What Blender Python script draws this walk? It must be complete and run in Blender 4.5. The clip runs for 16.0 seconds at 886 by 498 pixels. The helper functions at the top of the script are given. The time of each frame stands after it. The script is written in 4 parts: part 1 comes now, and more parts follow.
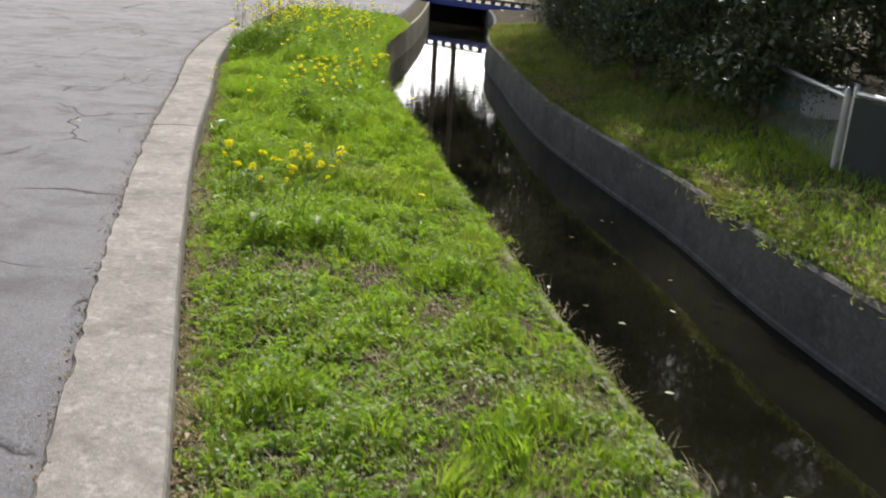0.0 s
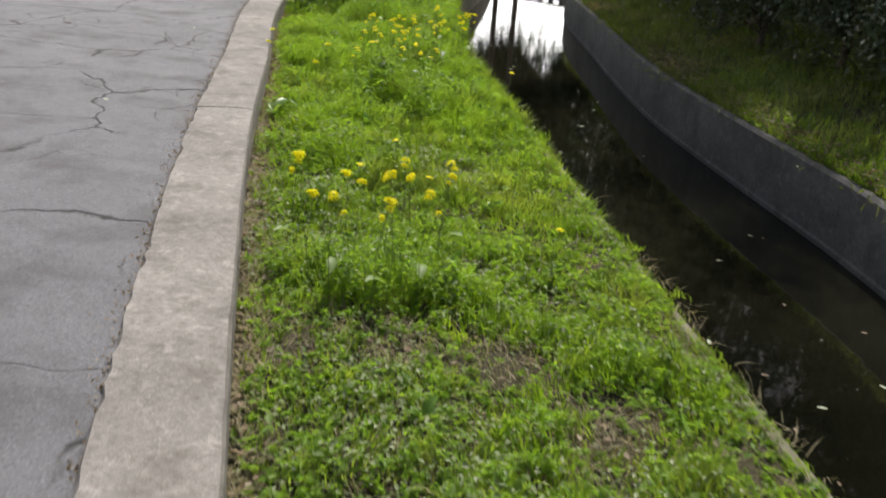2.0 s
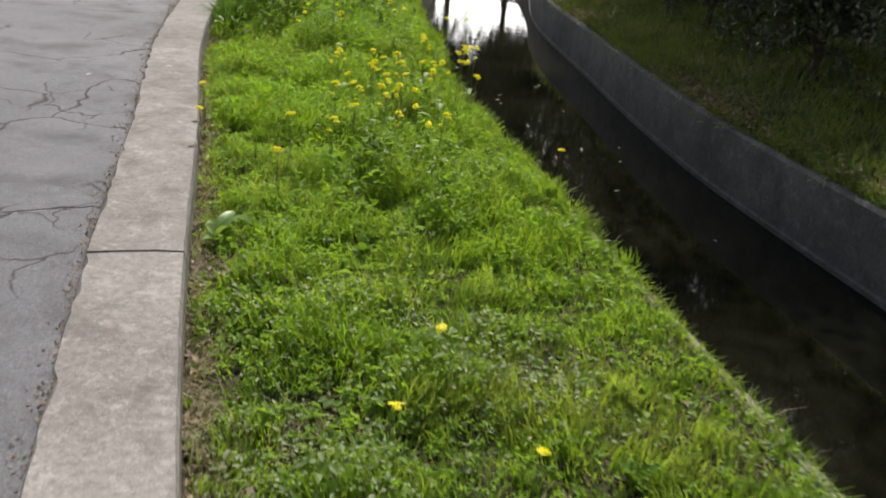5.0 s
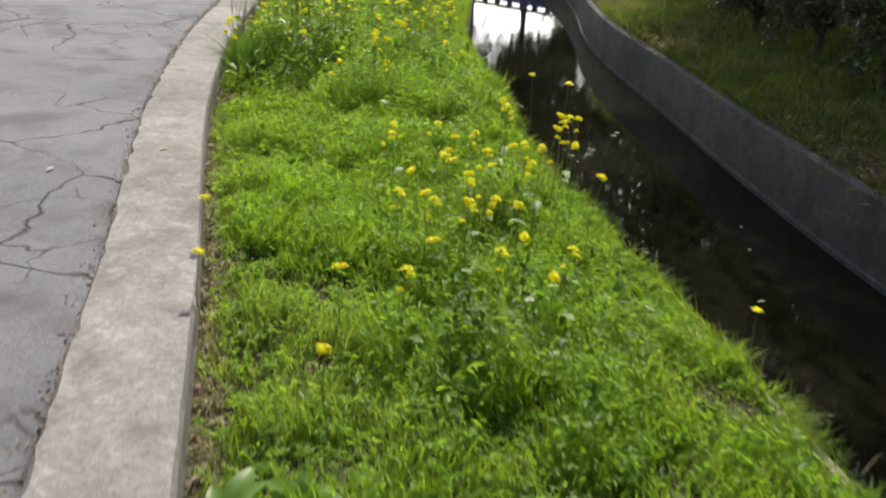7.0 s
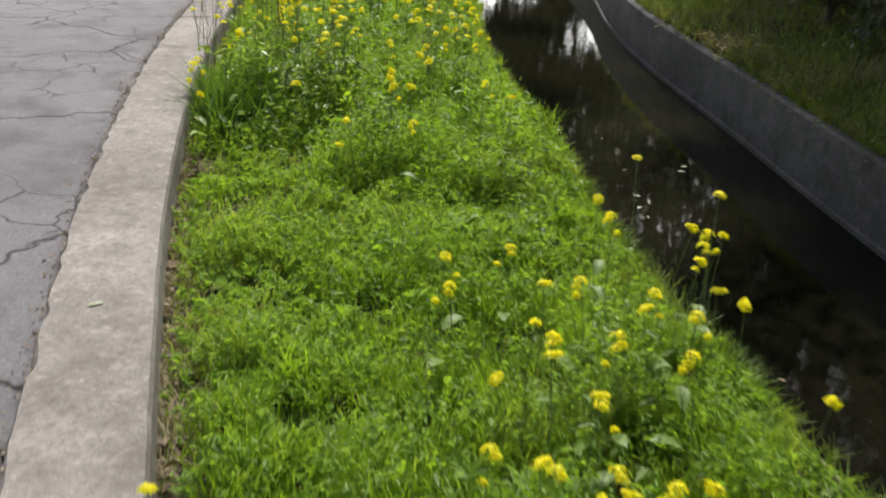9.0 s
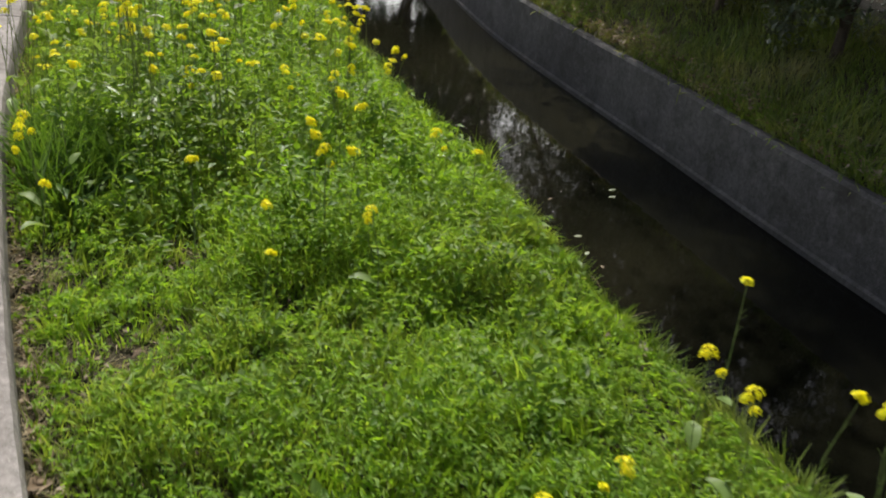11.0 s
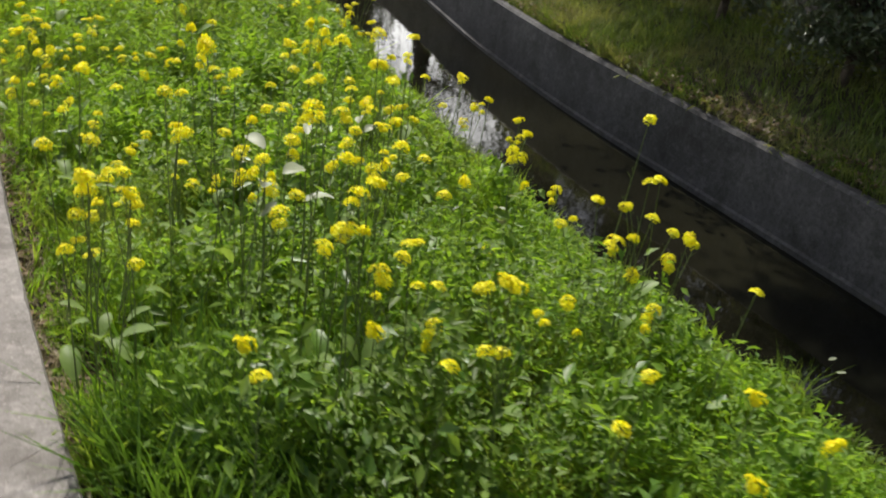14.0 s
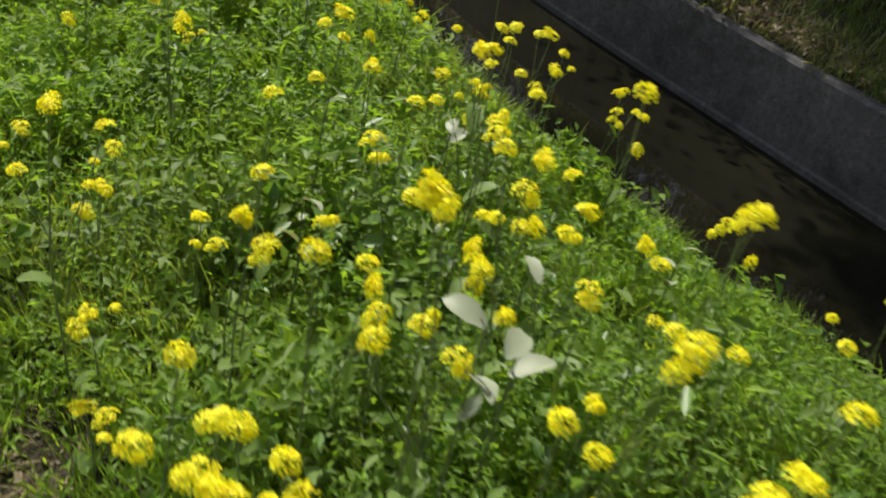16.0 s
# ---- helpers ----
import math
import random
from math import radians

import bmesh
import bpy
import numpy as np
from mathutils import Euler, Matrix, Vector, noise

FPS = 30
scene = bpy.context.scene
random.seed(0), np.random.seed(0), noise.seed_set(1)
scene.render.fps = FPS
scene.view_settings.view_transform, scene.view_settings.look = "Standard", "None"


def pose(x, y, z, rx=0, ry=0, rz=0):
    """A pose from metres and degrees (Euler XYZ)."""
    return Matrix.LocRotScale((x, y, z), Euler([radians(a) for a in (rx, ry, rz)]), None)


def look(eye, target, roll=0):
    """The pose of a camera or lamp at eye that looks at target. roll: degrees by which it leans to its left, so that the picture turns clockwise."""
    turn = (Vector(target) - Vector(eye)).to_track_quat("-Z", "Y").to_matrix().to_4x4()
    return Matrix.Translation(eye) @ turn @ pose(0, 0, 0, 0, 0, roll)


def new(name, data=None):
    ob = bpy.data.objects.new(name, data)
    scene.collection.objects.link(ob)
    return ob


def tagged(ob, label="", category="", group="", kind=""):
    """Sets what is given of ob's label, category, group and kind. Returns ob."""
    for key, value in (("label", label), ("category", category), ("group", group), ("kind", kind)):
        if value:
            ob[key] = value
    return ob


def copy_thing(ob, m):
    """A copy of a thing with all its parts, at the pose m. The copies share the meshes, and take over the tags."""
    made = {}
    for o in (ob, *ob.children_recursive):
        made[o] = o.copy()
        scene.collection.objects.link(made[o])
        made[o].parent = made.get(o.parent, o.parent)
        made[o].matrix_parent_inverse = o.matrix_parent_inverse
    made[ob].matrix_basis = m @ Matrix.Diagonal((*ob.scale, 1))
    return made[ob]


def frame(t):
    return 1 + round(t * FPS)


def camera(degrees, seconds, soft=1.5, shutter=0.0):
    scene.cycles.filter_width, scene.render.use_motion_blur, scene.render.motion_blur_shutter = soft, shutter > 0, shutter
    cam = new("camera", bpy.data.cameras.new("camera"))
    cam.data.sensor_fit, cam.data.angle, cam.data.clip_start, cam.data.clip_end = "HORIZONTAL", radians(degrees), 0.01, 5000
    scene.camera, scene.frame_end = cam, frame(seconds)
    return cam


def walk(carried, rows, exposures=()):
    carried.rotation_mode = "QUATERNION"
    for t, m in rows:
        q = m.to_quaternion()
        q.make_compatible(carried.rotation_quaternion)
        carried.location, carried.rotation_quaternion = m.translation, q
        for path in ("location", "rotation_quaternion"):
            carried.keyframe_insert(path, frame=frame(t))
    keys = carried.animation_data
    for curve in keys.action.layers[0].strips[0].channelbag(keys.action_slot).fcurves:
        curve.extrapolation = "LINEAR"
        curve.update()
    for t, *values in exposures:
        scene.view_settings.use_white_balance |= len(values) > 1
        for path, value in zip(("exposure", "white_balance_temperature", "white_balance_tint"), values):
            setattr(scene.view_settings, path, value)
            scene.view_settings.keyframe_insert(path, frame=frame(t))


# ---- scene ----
SECONDS = 16.0
cam = camera(50.6, SECONDS, soft=1.9, shutter=0.5)
# seconds, place, turn
PATH = [
    (0, 0.001, 0.001, 1.453, 71.80, -3.59, 14.56),
    (0.5, -0.199, 0.304, 1.444, 72.08, -4.70, 15.29),
    (1, -0.366, 0.701, 1.408, 70.83, -0.90, 15.35),
    (1.5, -0.589, 1.073, 1.363, 68.08, -2.95, 19.26),
    (2, -0.797, 1.386, 1.387, 68.38, -4.22, 17.67),
    (2.5, -1.009, 1.746, 1.394, 68.67, -5.39, 19.06),
    (3, -1.202, 2.110, 1.387, 67.37, -4.62, 15.16),
    (3.5, -1.413, 2.499, 1.401, 67.58, -6.74, 15.82),
    (4, -1.615, 2.845, 1.410, 68.02, -5.74, 14.40),
    (6.5, -2.533, 4.692, 1.311, 66.91, -3.81, 12.33),
    (7, -2.735, 5.169, 1.364, 67.81, -3.47, 13.40),
    (7.5, -2.932, 5.576, 1.391, 67.83, -2.21, 11.37),
    (8, -3.100, 6.013, 1.413, 67.27, -2.65, 11.86),
    (8.5, -3.258, 6.391, 1.438, 65.58, -2.16, 9.95),
    (9, -3.419, 6.786, 1.448, 65.62, -2.00, 11.90),
    (9.5, -3.605, 7.173, 1.483, 64.85, -1.50, 8.45),
    (12, -4.644, 8.624, 1.419, 62.64, -5.52, -4.16),
    (12.5, -4.835, 9.015, 1.446, 61.89, -5.29, -5.34),
    (13, -5.051, 9.391, 1.466, 64.15, -5.67, -5.75),
    (13.5, -5.266, 9.752, 1.449, 63.08, -6.86, -1.93),
    (14, -5.501, 9.996, 1.420, 63.38, -7.32, -8.17),
    (14.5, -5.637, 10.318, 1.409, 61.69, -6.33, -9.85),
    (15, -5.835, 10.673, 1.386, 59.20, -9.20, -14.03),
    (15.5, -5.920, 10.990, 1.384, 55.94, -9.78, -16.33),
    (16, -6.014, 11.299, 1.376, 53.96, -11.09, -17.78),
]
walk(cam, [(t, pose(x, y, z, rx, ry, rz)) for t, x, y, z, rx, ry, rz in PATH], exposures=[(0.0, 0.8), (1.5, 0.7), (3.5, 0.48), (4.2, 0.5), (6.3, 0.76), (7.5, 0.8), (9.7, 0.68), (12.0, 0.66), (16.0, 0.62)])

# ---- light ----
SUN_AZ, SUN_EL = radians(-6), radians(52)      # azimuth from +y towards +x
world = bpy.data.worlds.new("sky")
scene.world = world
world.use_nodes = True
wn = world.node_tree.nodes
sky = wn.new("ShaderNodeTexSky")
sky.sky_type, sky.sun_disc = "NISHITA", False
sky.sun_elevation, sky.sun_rotation = SUN_EL, SUN_AZ
sky.dust_density = 4.0
wn["Background"].inputs["Strength"].default_value = 0.066
world.node_tree.links.new(sky.outputs[0], wn["Background"].inputs["Color"])
sun = new("sun", bpy.data.lights.new("sun", "SUN"))
sun.data.energy, sun.data.angle, sun.data.color = 4.2, radians(0.6), (1.0, 0.95, 0.87)
to_sun = Vector((math.sin(SUN_AZ) * math.cos(SUN_EL), math.cos(SUN_AZ) * math.cos(SUN_EL), math.sin(SUN_EL)))
sun.matrix_basis = look(to_sun * 40, (0, 0, 0))


# ---- materials ----
def material(name, base, rough=0.8, metal=0.0, spec=0.4):
    m = bpy.data.materials.new(name)
    m.use_nodes = True
    b = m.node_tree.nodes["Principled BSDF"]
    b.inputs["Base Color"].default_value = (*base, 1)
    b.inputs["Roughness"].default_value = rough
    b.inputs["Metallic"].default_value = metal
    b.inputs["Specular IOR Level"].default_value = spec
    return m


def node(m, kind, **values):
    n = m.node_tree.nodes.new(kind)
    for key, value in values.items():
        n.inputs[key.replace("_", " ")].default_value = value
    return n


def wire(m, a, b):
    m.node_tree.links.new(a, b)


def place_of(m):
    return node(m, "ShaderNodeNewGeometry").outputs["Position"]


def noise_of(m, scale, detail=4.0, rough=0.55, vector=None):
    n = node(m, "ShaderNodeTexNoise", Scale=scale, Detail=detail, Roughness=rough)
    wire(m, vector or place_of(m), n.inputs["Vector"])
    return n.outputs["Fac"]


def ramp(m, fac, stops):
    r = m.node_tree.nodes.new("ShaderNodeValToRGB")
    while len(r.color_ramp.elements) < len(stops):
        r.color_ramp.elements.new(0.5)
    for e, (at, col) in zip(r.color_ramp.elements, stops):
        e.position, e.color = at, (*col, 1)
    wire(m, fac, r.inputs[0])
    return r.outputs[0]


def mix(m, fac, a, b, mode="MIX"):
    x = m.node_tree.nodes.new("ShaderNodeMix")
    x.data_type, x.blend_type = "RGBA", mode
    for value, at in ((fac, 0), (a, 6), (b, 7)):
        if isinstance(value, (int, float)):
            x.inputs[at].default_value = value
        elif isinstance(value, tuple):
            x.inputs[at].default_value = (*value, 1)
        else:
            wire(m, value, x.inputs[at])
    return x.outputs[2]


def bump(m, height, strength=0.3, distance=0.01):
    b = node(m, "ShaderNodeBump", Strength=strength, Distance=distance)
    wire(m, height, b.inputs["Height"])
    wire(m, b.outputs[0], m.node_tree.nodes["Principled BSDF"].inputs["Normal"])


def colour(m, socket):
    wire(m, socket, m.node_tree.nodes["Principled BSDF"].inputs["Base Color"])


def concrete(name, dark, light, stain, amount=0.5):
    m = material(name, light, 0.88, spec=0.25)
    big = noise_of(m, 1.3, 6)
    fine = noise_of(m, 38, 5, 0.7)
    speck = noise_of(m, 160, 2, 0.6)
    c = ramp(m, big, [(0.3, dark), (0.7, light)])
    c = mix(m, ramp(m, noise_of(m, 5.5, 6, 0.65), [(0.5, (0, 0, 0)), (0.72, (0.6,) * 3)]), c, tuple(0.8 * v for v in dark))
    c = mix(m, ramp(m, fine, [(0.42, (0, 0, 0)), (0.75, (amount,) * 3)]), c, stain)
    c = mix(m, ramp(m, speck, [(0.6, (0, 0, 0)), (0.72, (0.8,) * 3)]), c, tuple(v * 1.4 for v in light))
    c = mix(m, ramp(m, noise_of(m, 95, 3, 0.7), [(0.64, (0, 0, 0)), (0.72, (0.75,) * 3)]), c, stain)
    c = mix(m, ramp(m, noise_of(m, 14, 6, 0.75), [(0.54, (0, 0, 0)), (0.62, (amount * 0.5,) * 3)]), c, tuple(v * 1.35 for v in light))
    c = mix(m, ramp(m, noise_of(m, 3.2, 6, 0.7), [(0.5, (0, 0, 0)), (0.66, (amount * 0.85,) * 3)]), c, stain)
    colour(m, c)
    bump(m, mix(m, 0.5, fine, speck), 0.7, 0.008)
    return m


M_KERB = concrete("kerb_concrete", (0.15, 0.139, 0.13), (0.275, 0.258, 0.243), (0.095, 0.085, 0.075), 0.8)
# stained wall tones, set extra dark to stand in for missing shade
M_WALL = concrete("shaded_canal_concrete", (0.05, 0.049, 0.05), (0.115, 0.113, 0.114), (0.03, 0.029, 0.026), 0.8)
M_LIP = concrete("lip_concrete", (0.15, 0.14, 0.10), (0.24, 0.22, 0.17), (0.08, 0.08, 0.04))


def asphalt():
    m = material("asphalt", (0.2, 0.2, 0.2), 0.85, spec=0.35)
    big = noise_of(m, 0.7, 5)
    mid = noise_of(m, 6, 6, 0.65)
    grit = noise_of(m, 130, 4, 0.8)
    c = ramp(m, big, [(0.3, (0.110, 0.110, 0.121)), (0.72, (0.170, 0.170, 0.186))])
    c = mix(m, ramp(m, mid, [(0.45, (0, 0, 0)), (0.8, (0.5,) * 3)]), c, (0.095, 0.09, 0.092))
    c = mix(m, ramp(m, grit, [(0.5, (0, 0, 0)), (0.66, (0.7,) * 3)]), c, (0.285, 0.287, 0.308))
    c = mix(m, ramp(m, noise_of(m, 75, 4, 0.8), [(0.55, (0, 0, 0)), (0.66, (0.75,) * 3)]), c, (0.055, 0.052, 0.052))
    c = mix(m, ramp(m, noise_of(m, 2.1, 5, 0.6), [(0.48, (0, 0, 0)), (0.68, (0.75,) * 3)]), c, (0.07, 0.067, 0.072))
    # cracks: cell borders bent by noise, only in some stretches
    warp = node(m, "ShaderNodeTexNoise", Scale=2.2, Detail=5.0)
    wire(m, place_of(m), warp.inputs["Vector"])
    add = m.node_tree.nodes.new("ShaderNodeVectorMath")
    add.operation = "MULTIPLY_ADD"
    add.inputs[1].default_value = (0.45, 0.45, 0.0)
    wire(m, warp.outputs["Color"], add.inputs[0])
    wire(m, place_of(m), add.inputs[2])
    heights = []
    for scale, width, start in ((0.75, 0.009, 0.40), (2.6, 0.020, 0.50)):
        v = node(m, "ShaderNodeTexVoronoi", Scale=scale)
        v.feature = "DISTANCE_TO_EDGE"
        wire(m, add.outputs[0], v.inputs["Vector"])
        line = ramp(m, v.outputs["Distance"], [(0.0, (1, 1, 1)), (width, (0, 0, 0))])
        where = ramp(m, noise_of(m, 0.8, 3), [(start, (0, 0, 0)), (start + 0.06, (1, 1, 1))])
        crack = mix(m, 1.0, line, where, "MULTIPLY")
        c = mix(m, crack, c, (0.022, 0.02, 0.02))
        heights.append(crack)
    colour(m, c)
    rough = mix(m, 1.0, mix(m, 0.6, mid, grit), heights[0], "SUBTRACT")
    bump(m, rough, 0.9, 0.014)
    return m


M_ASPHALT = asphalt()


def soil(name, a, b, c3):
    m = material(name, a, 0.95, spec=0.15)
    c = ramp(m, noise_of(m, 3, 6), [(0.35, a), (0.65, b)])
    c = mix(m, ramp(m, noise_of(m, 40, 4, 0.7), [(0.45, (0, 0, 0)), (0.7, (0.7,) * 3)]), c, c3)
    colour(m, c)
    bump(m, noise_of(m, 55, 6, 0.7), 0.8, 0.02)
    return m


M_SOIL = soil("soil", (0.028, 0.028, 0.014), (0.06, 0.05, 0.03), (0.11, 0.09, 0.06))


def leafy(name, stops, rough=0.5, through_light=0.45, patch=None, spec=0.35):
    """Leaf or blade: a colour for each island, patches over the ground, light passing through."""
    m = material(name, stops[0], rough, spec=spec)
    geo = node(m, "ShaderNodeNewGeometry")
    n = len(stops)
    c = ramp(m, geo.outputs["Random Per Island"], [(i / (n - 1), s) for i, s in enumerate(stops)])
    if patch:
        c = mix(m, ramp(m, noise_of(m, 1.1, 4), [(0.46, (0, 0, 0)), (0.66, (0.8,) * 3)]), c, patch)
        c = mix(m, ramp(m, noise_of(m, 2.7, 3), [(0.5, (0, 0, 0)), (0.7, (0.7,) * 3)]), c, tuple(0.5 * v for v in stops[0]))
        c = mix(m, ramp(m, noise_of(m, 11.0, 3, 0.6), [(0.5, (0, 0, 0)), (0.66, (0.55,) * 3)]), c, tuple(0.5 * v for v in stops[0]))
        c = mix(m, ramp(m, noise_of(m, 8.0, 3, 0.6), [(0.54, (0, 0, 0)), (0.68, (0.7,) * 3)]), c, tuple(1.12 * v for v in stops[3]))
    colour(m, c)
    t = m.node_tree.nodes.new("ShaderNodeBsdfTranslucent")
    wire(m, mix(m, 1.0, c, (1.25, 1.2, 0.55), "MULTIPLY"), t.inputs["Color"])
    s = m.node_tree.nodes.new("ShaderNodeMixShader")
    s.inputs[0].default_value = through_light
    wire(m, m.node_tree.nodes["Principled BSDF"].outputs[0], s.inputs[1])
    wire(m, t.outputs[0], s.inputs[2])
    wire(m, s.outputs[0], m.node_tree.nodes["Material Output"].inputs["Surface"])
    return m


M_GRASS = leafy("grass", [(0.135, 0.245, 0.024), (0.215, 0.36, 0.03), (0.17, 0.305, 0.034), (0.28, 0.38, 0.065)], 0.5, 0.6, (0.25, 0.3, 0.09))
M_STRAW = leafy("straw", [(0.24, 0.20, 0.11), (0.36, 0.31, 0.2), (0.17, 0.14, 0.08), (0.3, 0.28, 0.16)], 0.7, 0.3)
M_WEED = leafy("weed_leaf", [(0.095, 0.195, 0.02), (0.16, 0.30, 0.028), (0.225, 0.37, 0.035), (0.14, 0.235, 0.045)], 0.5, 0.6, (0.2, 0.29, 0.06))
M_FERN = leafy("feathery_leaf", [(0.19, 0.34, 0.03), (0.23, 0.40, 0.032), (0.15, 0.28, 0.035), (0.27, 0.39, 0.06)], 0.5, 0.6)
M_BROAD = leafy("broad_leaf", [(0.10, 0.19, 0.03), (0.16, 0.27, 0.05), (0.18, 0.26, 0.08), (0.13, 0.22, 0.05)], 0.5, 0.45, spec=0.3)
M_PALE = leafy("pale_leaf", [(0.2, 0.26, 0.14), (0.3, 0.33, 0.23), (0.17, 0.23, 0.11)], 0.5, 0.25)
# dock green; also puts shade into the thicket leaves and the tuft
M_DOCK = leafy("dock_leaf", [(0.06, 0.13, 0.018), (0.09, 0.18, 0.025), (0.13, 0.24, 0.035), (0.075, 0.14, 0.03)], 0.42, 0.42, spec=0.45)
M_GREYLEAF = leafy("grey_leaf", [(0.13, 0.19, 0.06), (0.2, 0.25, 0.11), (0.16, 0.2, 0.09), (0.26, 0.3, 0.16)], 0.55, 0.3)
M_PETAL = leafy("petal", [(0.82, 0.77, 0.006), (0.78, 0.81, 0.01), (0.84, 0.71, 0.006), (0.66, 0.74, 0.03)], 0.55, 0.4)
M_STEM = leafy("stem", [(0.11, 0.17, 0.04), (0.15, 0.2, 0.06), (0.10, 0.14, 0.04)], 0.6, 0.2)
M_TREE = leafy("tree_leaf", [(0.05, 0.075, 0.03), (0.07, 0.10, 0.042), (0.11, 0.13, 0.08), (0.06, 0.085, 0.04)], 0.34, 0.15, spec=0.7)
M_LITTER = leafy("dead_leaf", [(0.16, 0.11, 0.065), (0.26, 0.2, 0.13), (0.10, 0.07, 0.04), (0.3, 0.25, 0.19)], 0.75, 0.15)
# duller green that also carries the far bank's tree shade
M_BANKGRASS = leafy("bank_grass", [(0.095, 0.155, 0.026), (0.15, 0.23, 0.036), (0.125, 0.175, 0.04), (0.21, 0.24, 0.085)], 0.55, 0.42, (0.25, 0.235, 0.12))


def bark():
    m = material("bark", (0.09, 0.07, 0.055), 0.9, spec=0.2)
    colour(m, ramp(m, noise_of(m, 14, 6, 0.7), [(0.35, (0.05, 0.04, 0.03)), (0.7, (0.13, 0.105, 0.08))]))
    bump(m, noise_of(m, 30, 6, 0.75), 0.9, 0.02)
    return m


M_BARK = bark()


def water():
    m = material("murky_water", (0.03, 0.027, 0.016), 0.03, spec=0.5)
    b = m.node_tree.nodes["Principled BSDF"]
    b.inputs["IOR"].default_value = 1.33
    colour(m, ramp(m, noise_of(m, 0.55, 3), [(0.38, (0.0026, 0.0028, 0.0018)), (0.66, (0.0112, 0.0108, 0.0062))]))
    ripple = mix(m, 0.5, noise_of(m, 9, 3, 0.5), noise_of(m, 2.2, 2, 0.5))
    bump(m, ripple, 0.06, 0.02)
    return m


M_WATER = water()
M_BLUE = material("blue_paint", (0.02, 0.05, 0.30), 0.45)
M_GREY_METAL = material("galvanised_steel", (0.42, 0.43, 0.44), 0.45, 0.8)
M_DARK_METAL = material("dark_paint", (0.035, 0.04, 0.045), 0.55)
M_CARPAINT = material("white_car_paint", (0.78, 0.78, 0.78), 0.25, spec=0.5)
M_CARBLUE = material("blue_car_paint", (0.03, 0.10, 0.35), 0.25, spec=0.5)
M_GLASS_DARK = material("car_glass", (0.02, 0.03, 0.035), 0.05, spec=0.6)
M_TEAL = material("teal_plastic", (0.02, 0.16, 0.14), 0.5)
M_RUBBER = material("rubber", (0.02, 0.02, 0.02), 0.8)
M_CLOTH = material("shade_cloth", (0.02, 0.028, 0.026), 0.95)
M_WOOD = material("pole_wood", (0.12, 0.09, 0.07), 0.9)
for mm, s in ((M_BLUE, 8), (M_GREY_METAL, 20), (M_CLOTH, 60), (M_WOOD, 25), (M_DARK_METAL, 15)):
    base = tuple(mm.node_tree.nodes["Principled BSDF"].inputs["Base Color"].default_value)[:3]
    colour(mm, ramp(mm, noise_of(mm, s, 5, 0.65), [(0.3, tuple(v * 0.72 for v in base)), (0.7, tuple(min(1, v * 1.2) for v in base))]))


# ---- small builders ----
def link_mesh(name, verts, faces, mat, parent=None, label="", smooth=False):
    me = bpy.data.meshes.new(name)
    me.from_pydata(verts, [], faces)
    me.materials.append(mat)
    if smooth:
        me.polygons.foreach_set("use_smooth", [True] * len(me.polygons))
    me.update()
    ob = new(name, me)
    if parent:
        ob.parent = parent
    if label:
        ob["label"] = label
    return ob


def part(name, bm, mat, parent=None, label="", smooth=False):
    me = bpy.data.meshes.new(name)
    bmesh.ops.recalc_face_normals(bm, faces=bm.faces)
    bm.to_mesh(me)
    bm.free()
    me.materials.append(mat)
    if smooth:
        me.polygons.foreach_set("use_smooth", [True] * len(me.polygons))
    ob = new(name, me)
    if parent:
        ob.parent = parent
    if label:
        ob["label"] = label
    return ob


def box(bm, x0, y0, z0, x1, y1, z1, m=None, bevel=0.0):
    r = bmesh.ops.create_cube(bm, size=1)
    vs = r["verts"]
    bmesh.ops.scale(bm, vec=(x1 - x0, y1 - y0, z1 - z0), verts=vs)
    bmesh.ops.translate(bm, vec=((x0 + x1) / 2, (y0 + y1) / 2, (z0 + z1) / 2), verts=vs)
    if bevel:
        es = {e for v in vs for e in v.link_edges}
        out = bmesh.ops.bevel(bm, geom=list(es), offset=bevel, segments=2, affect="EDGES")
        vs = list({v for f in out["faces"] for v in f.verts} | {v for v in vs if v.is_valid})
    if m is not None:
        bmesh.ops.transform(bm, matrix=m, verts=[v for v in vs if v.is_valid])
    return vs


def tube(verts, faces, points, radii, sides=5):
    """A tapered tube through points, added to lists."""
    start = len(verts)
    for i, p in enumerate(points):
        p = Vector(p)
        d = Vector(points[min(i + 1, len(points) - 1)]) - Vector(points[max(i - 1, 0)])
        q = d.to_track_quat("Z", "Y")
        for k in range(sides):
            a = 2 * math.pi * k / sides
            verts.append(tuple(p + q @ Vector((math.cos(a) * radii[i], math.sin(a) * radii[i], 0))))
    for i in range(len(points) - 1):
        for k in range(sides):
            a, b = start + i * sides + k, start + i * sides + (k + 1) % sides
            faces.append((a, b, b + sides, a + sides))
    faces.append(tuple(start + (len(points) - 1) * sides + k for k in range(sides)))


def big_mesh(name, co, loops, sizes, mat):
    """A large joined mesh from arrays: places, corner indices, corners of each face."""
    me = bpy.data.meshes.new(name)
    me.vertices.add(len(co))
    me.vertices.foreach_set("co", np.ascontiguousarray(co, dtype=np.float32).ravel())
    me.loops.add(len(loops))
    me.loops.foreach_set("vertex_index", np.ascontiguousarray(loops, dtype=np.int32))
    me.polygons.add(len(sizes))
    starts = np.concatenate([[0], np.cumsum(sizes)[:-1]]).astype(np.int32)
    me.polygons.foreach_set("loop_start", starts)
    me.update(calc_edges=True)
    me.materials.append(mat)
    return new(name, me)


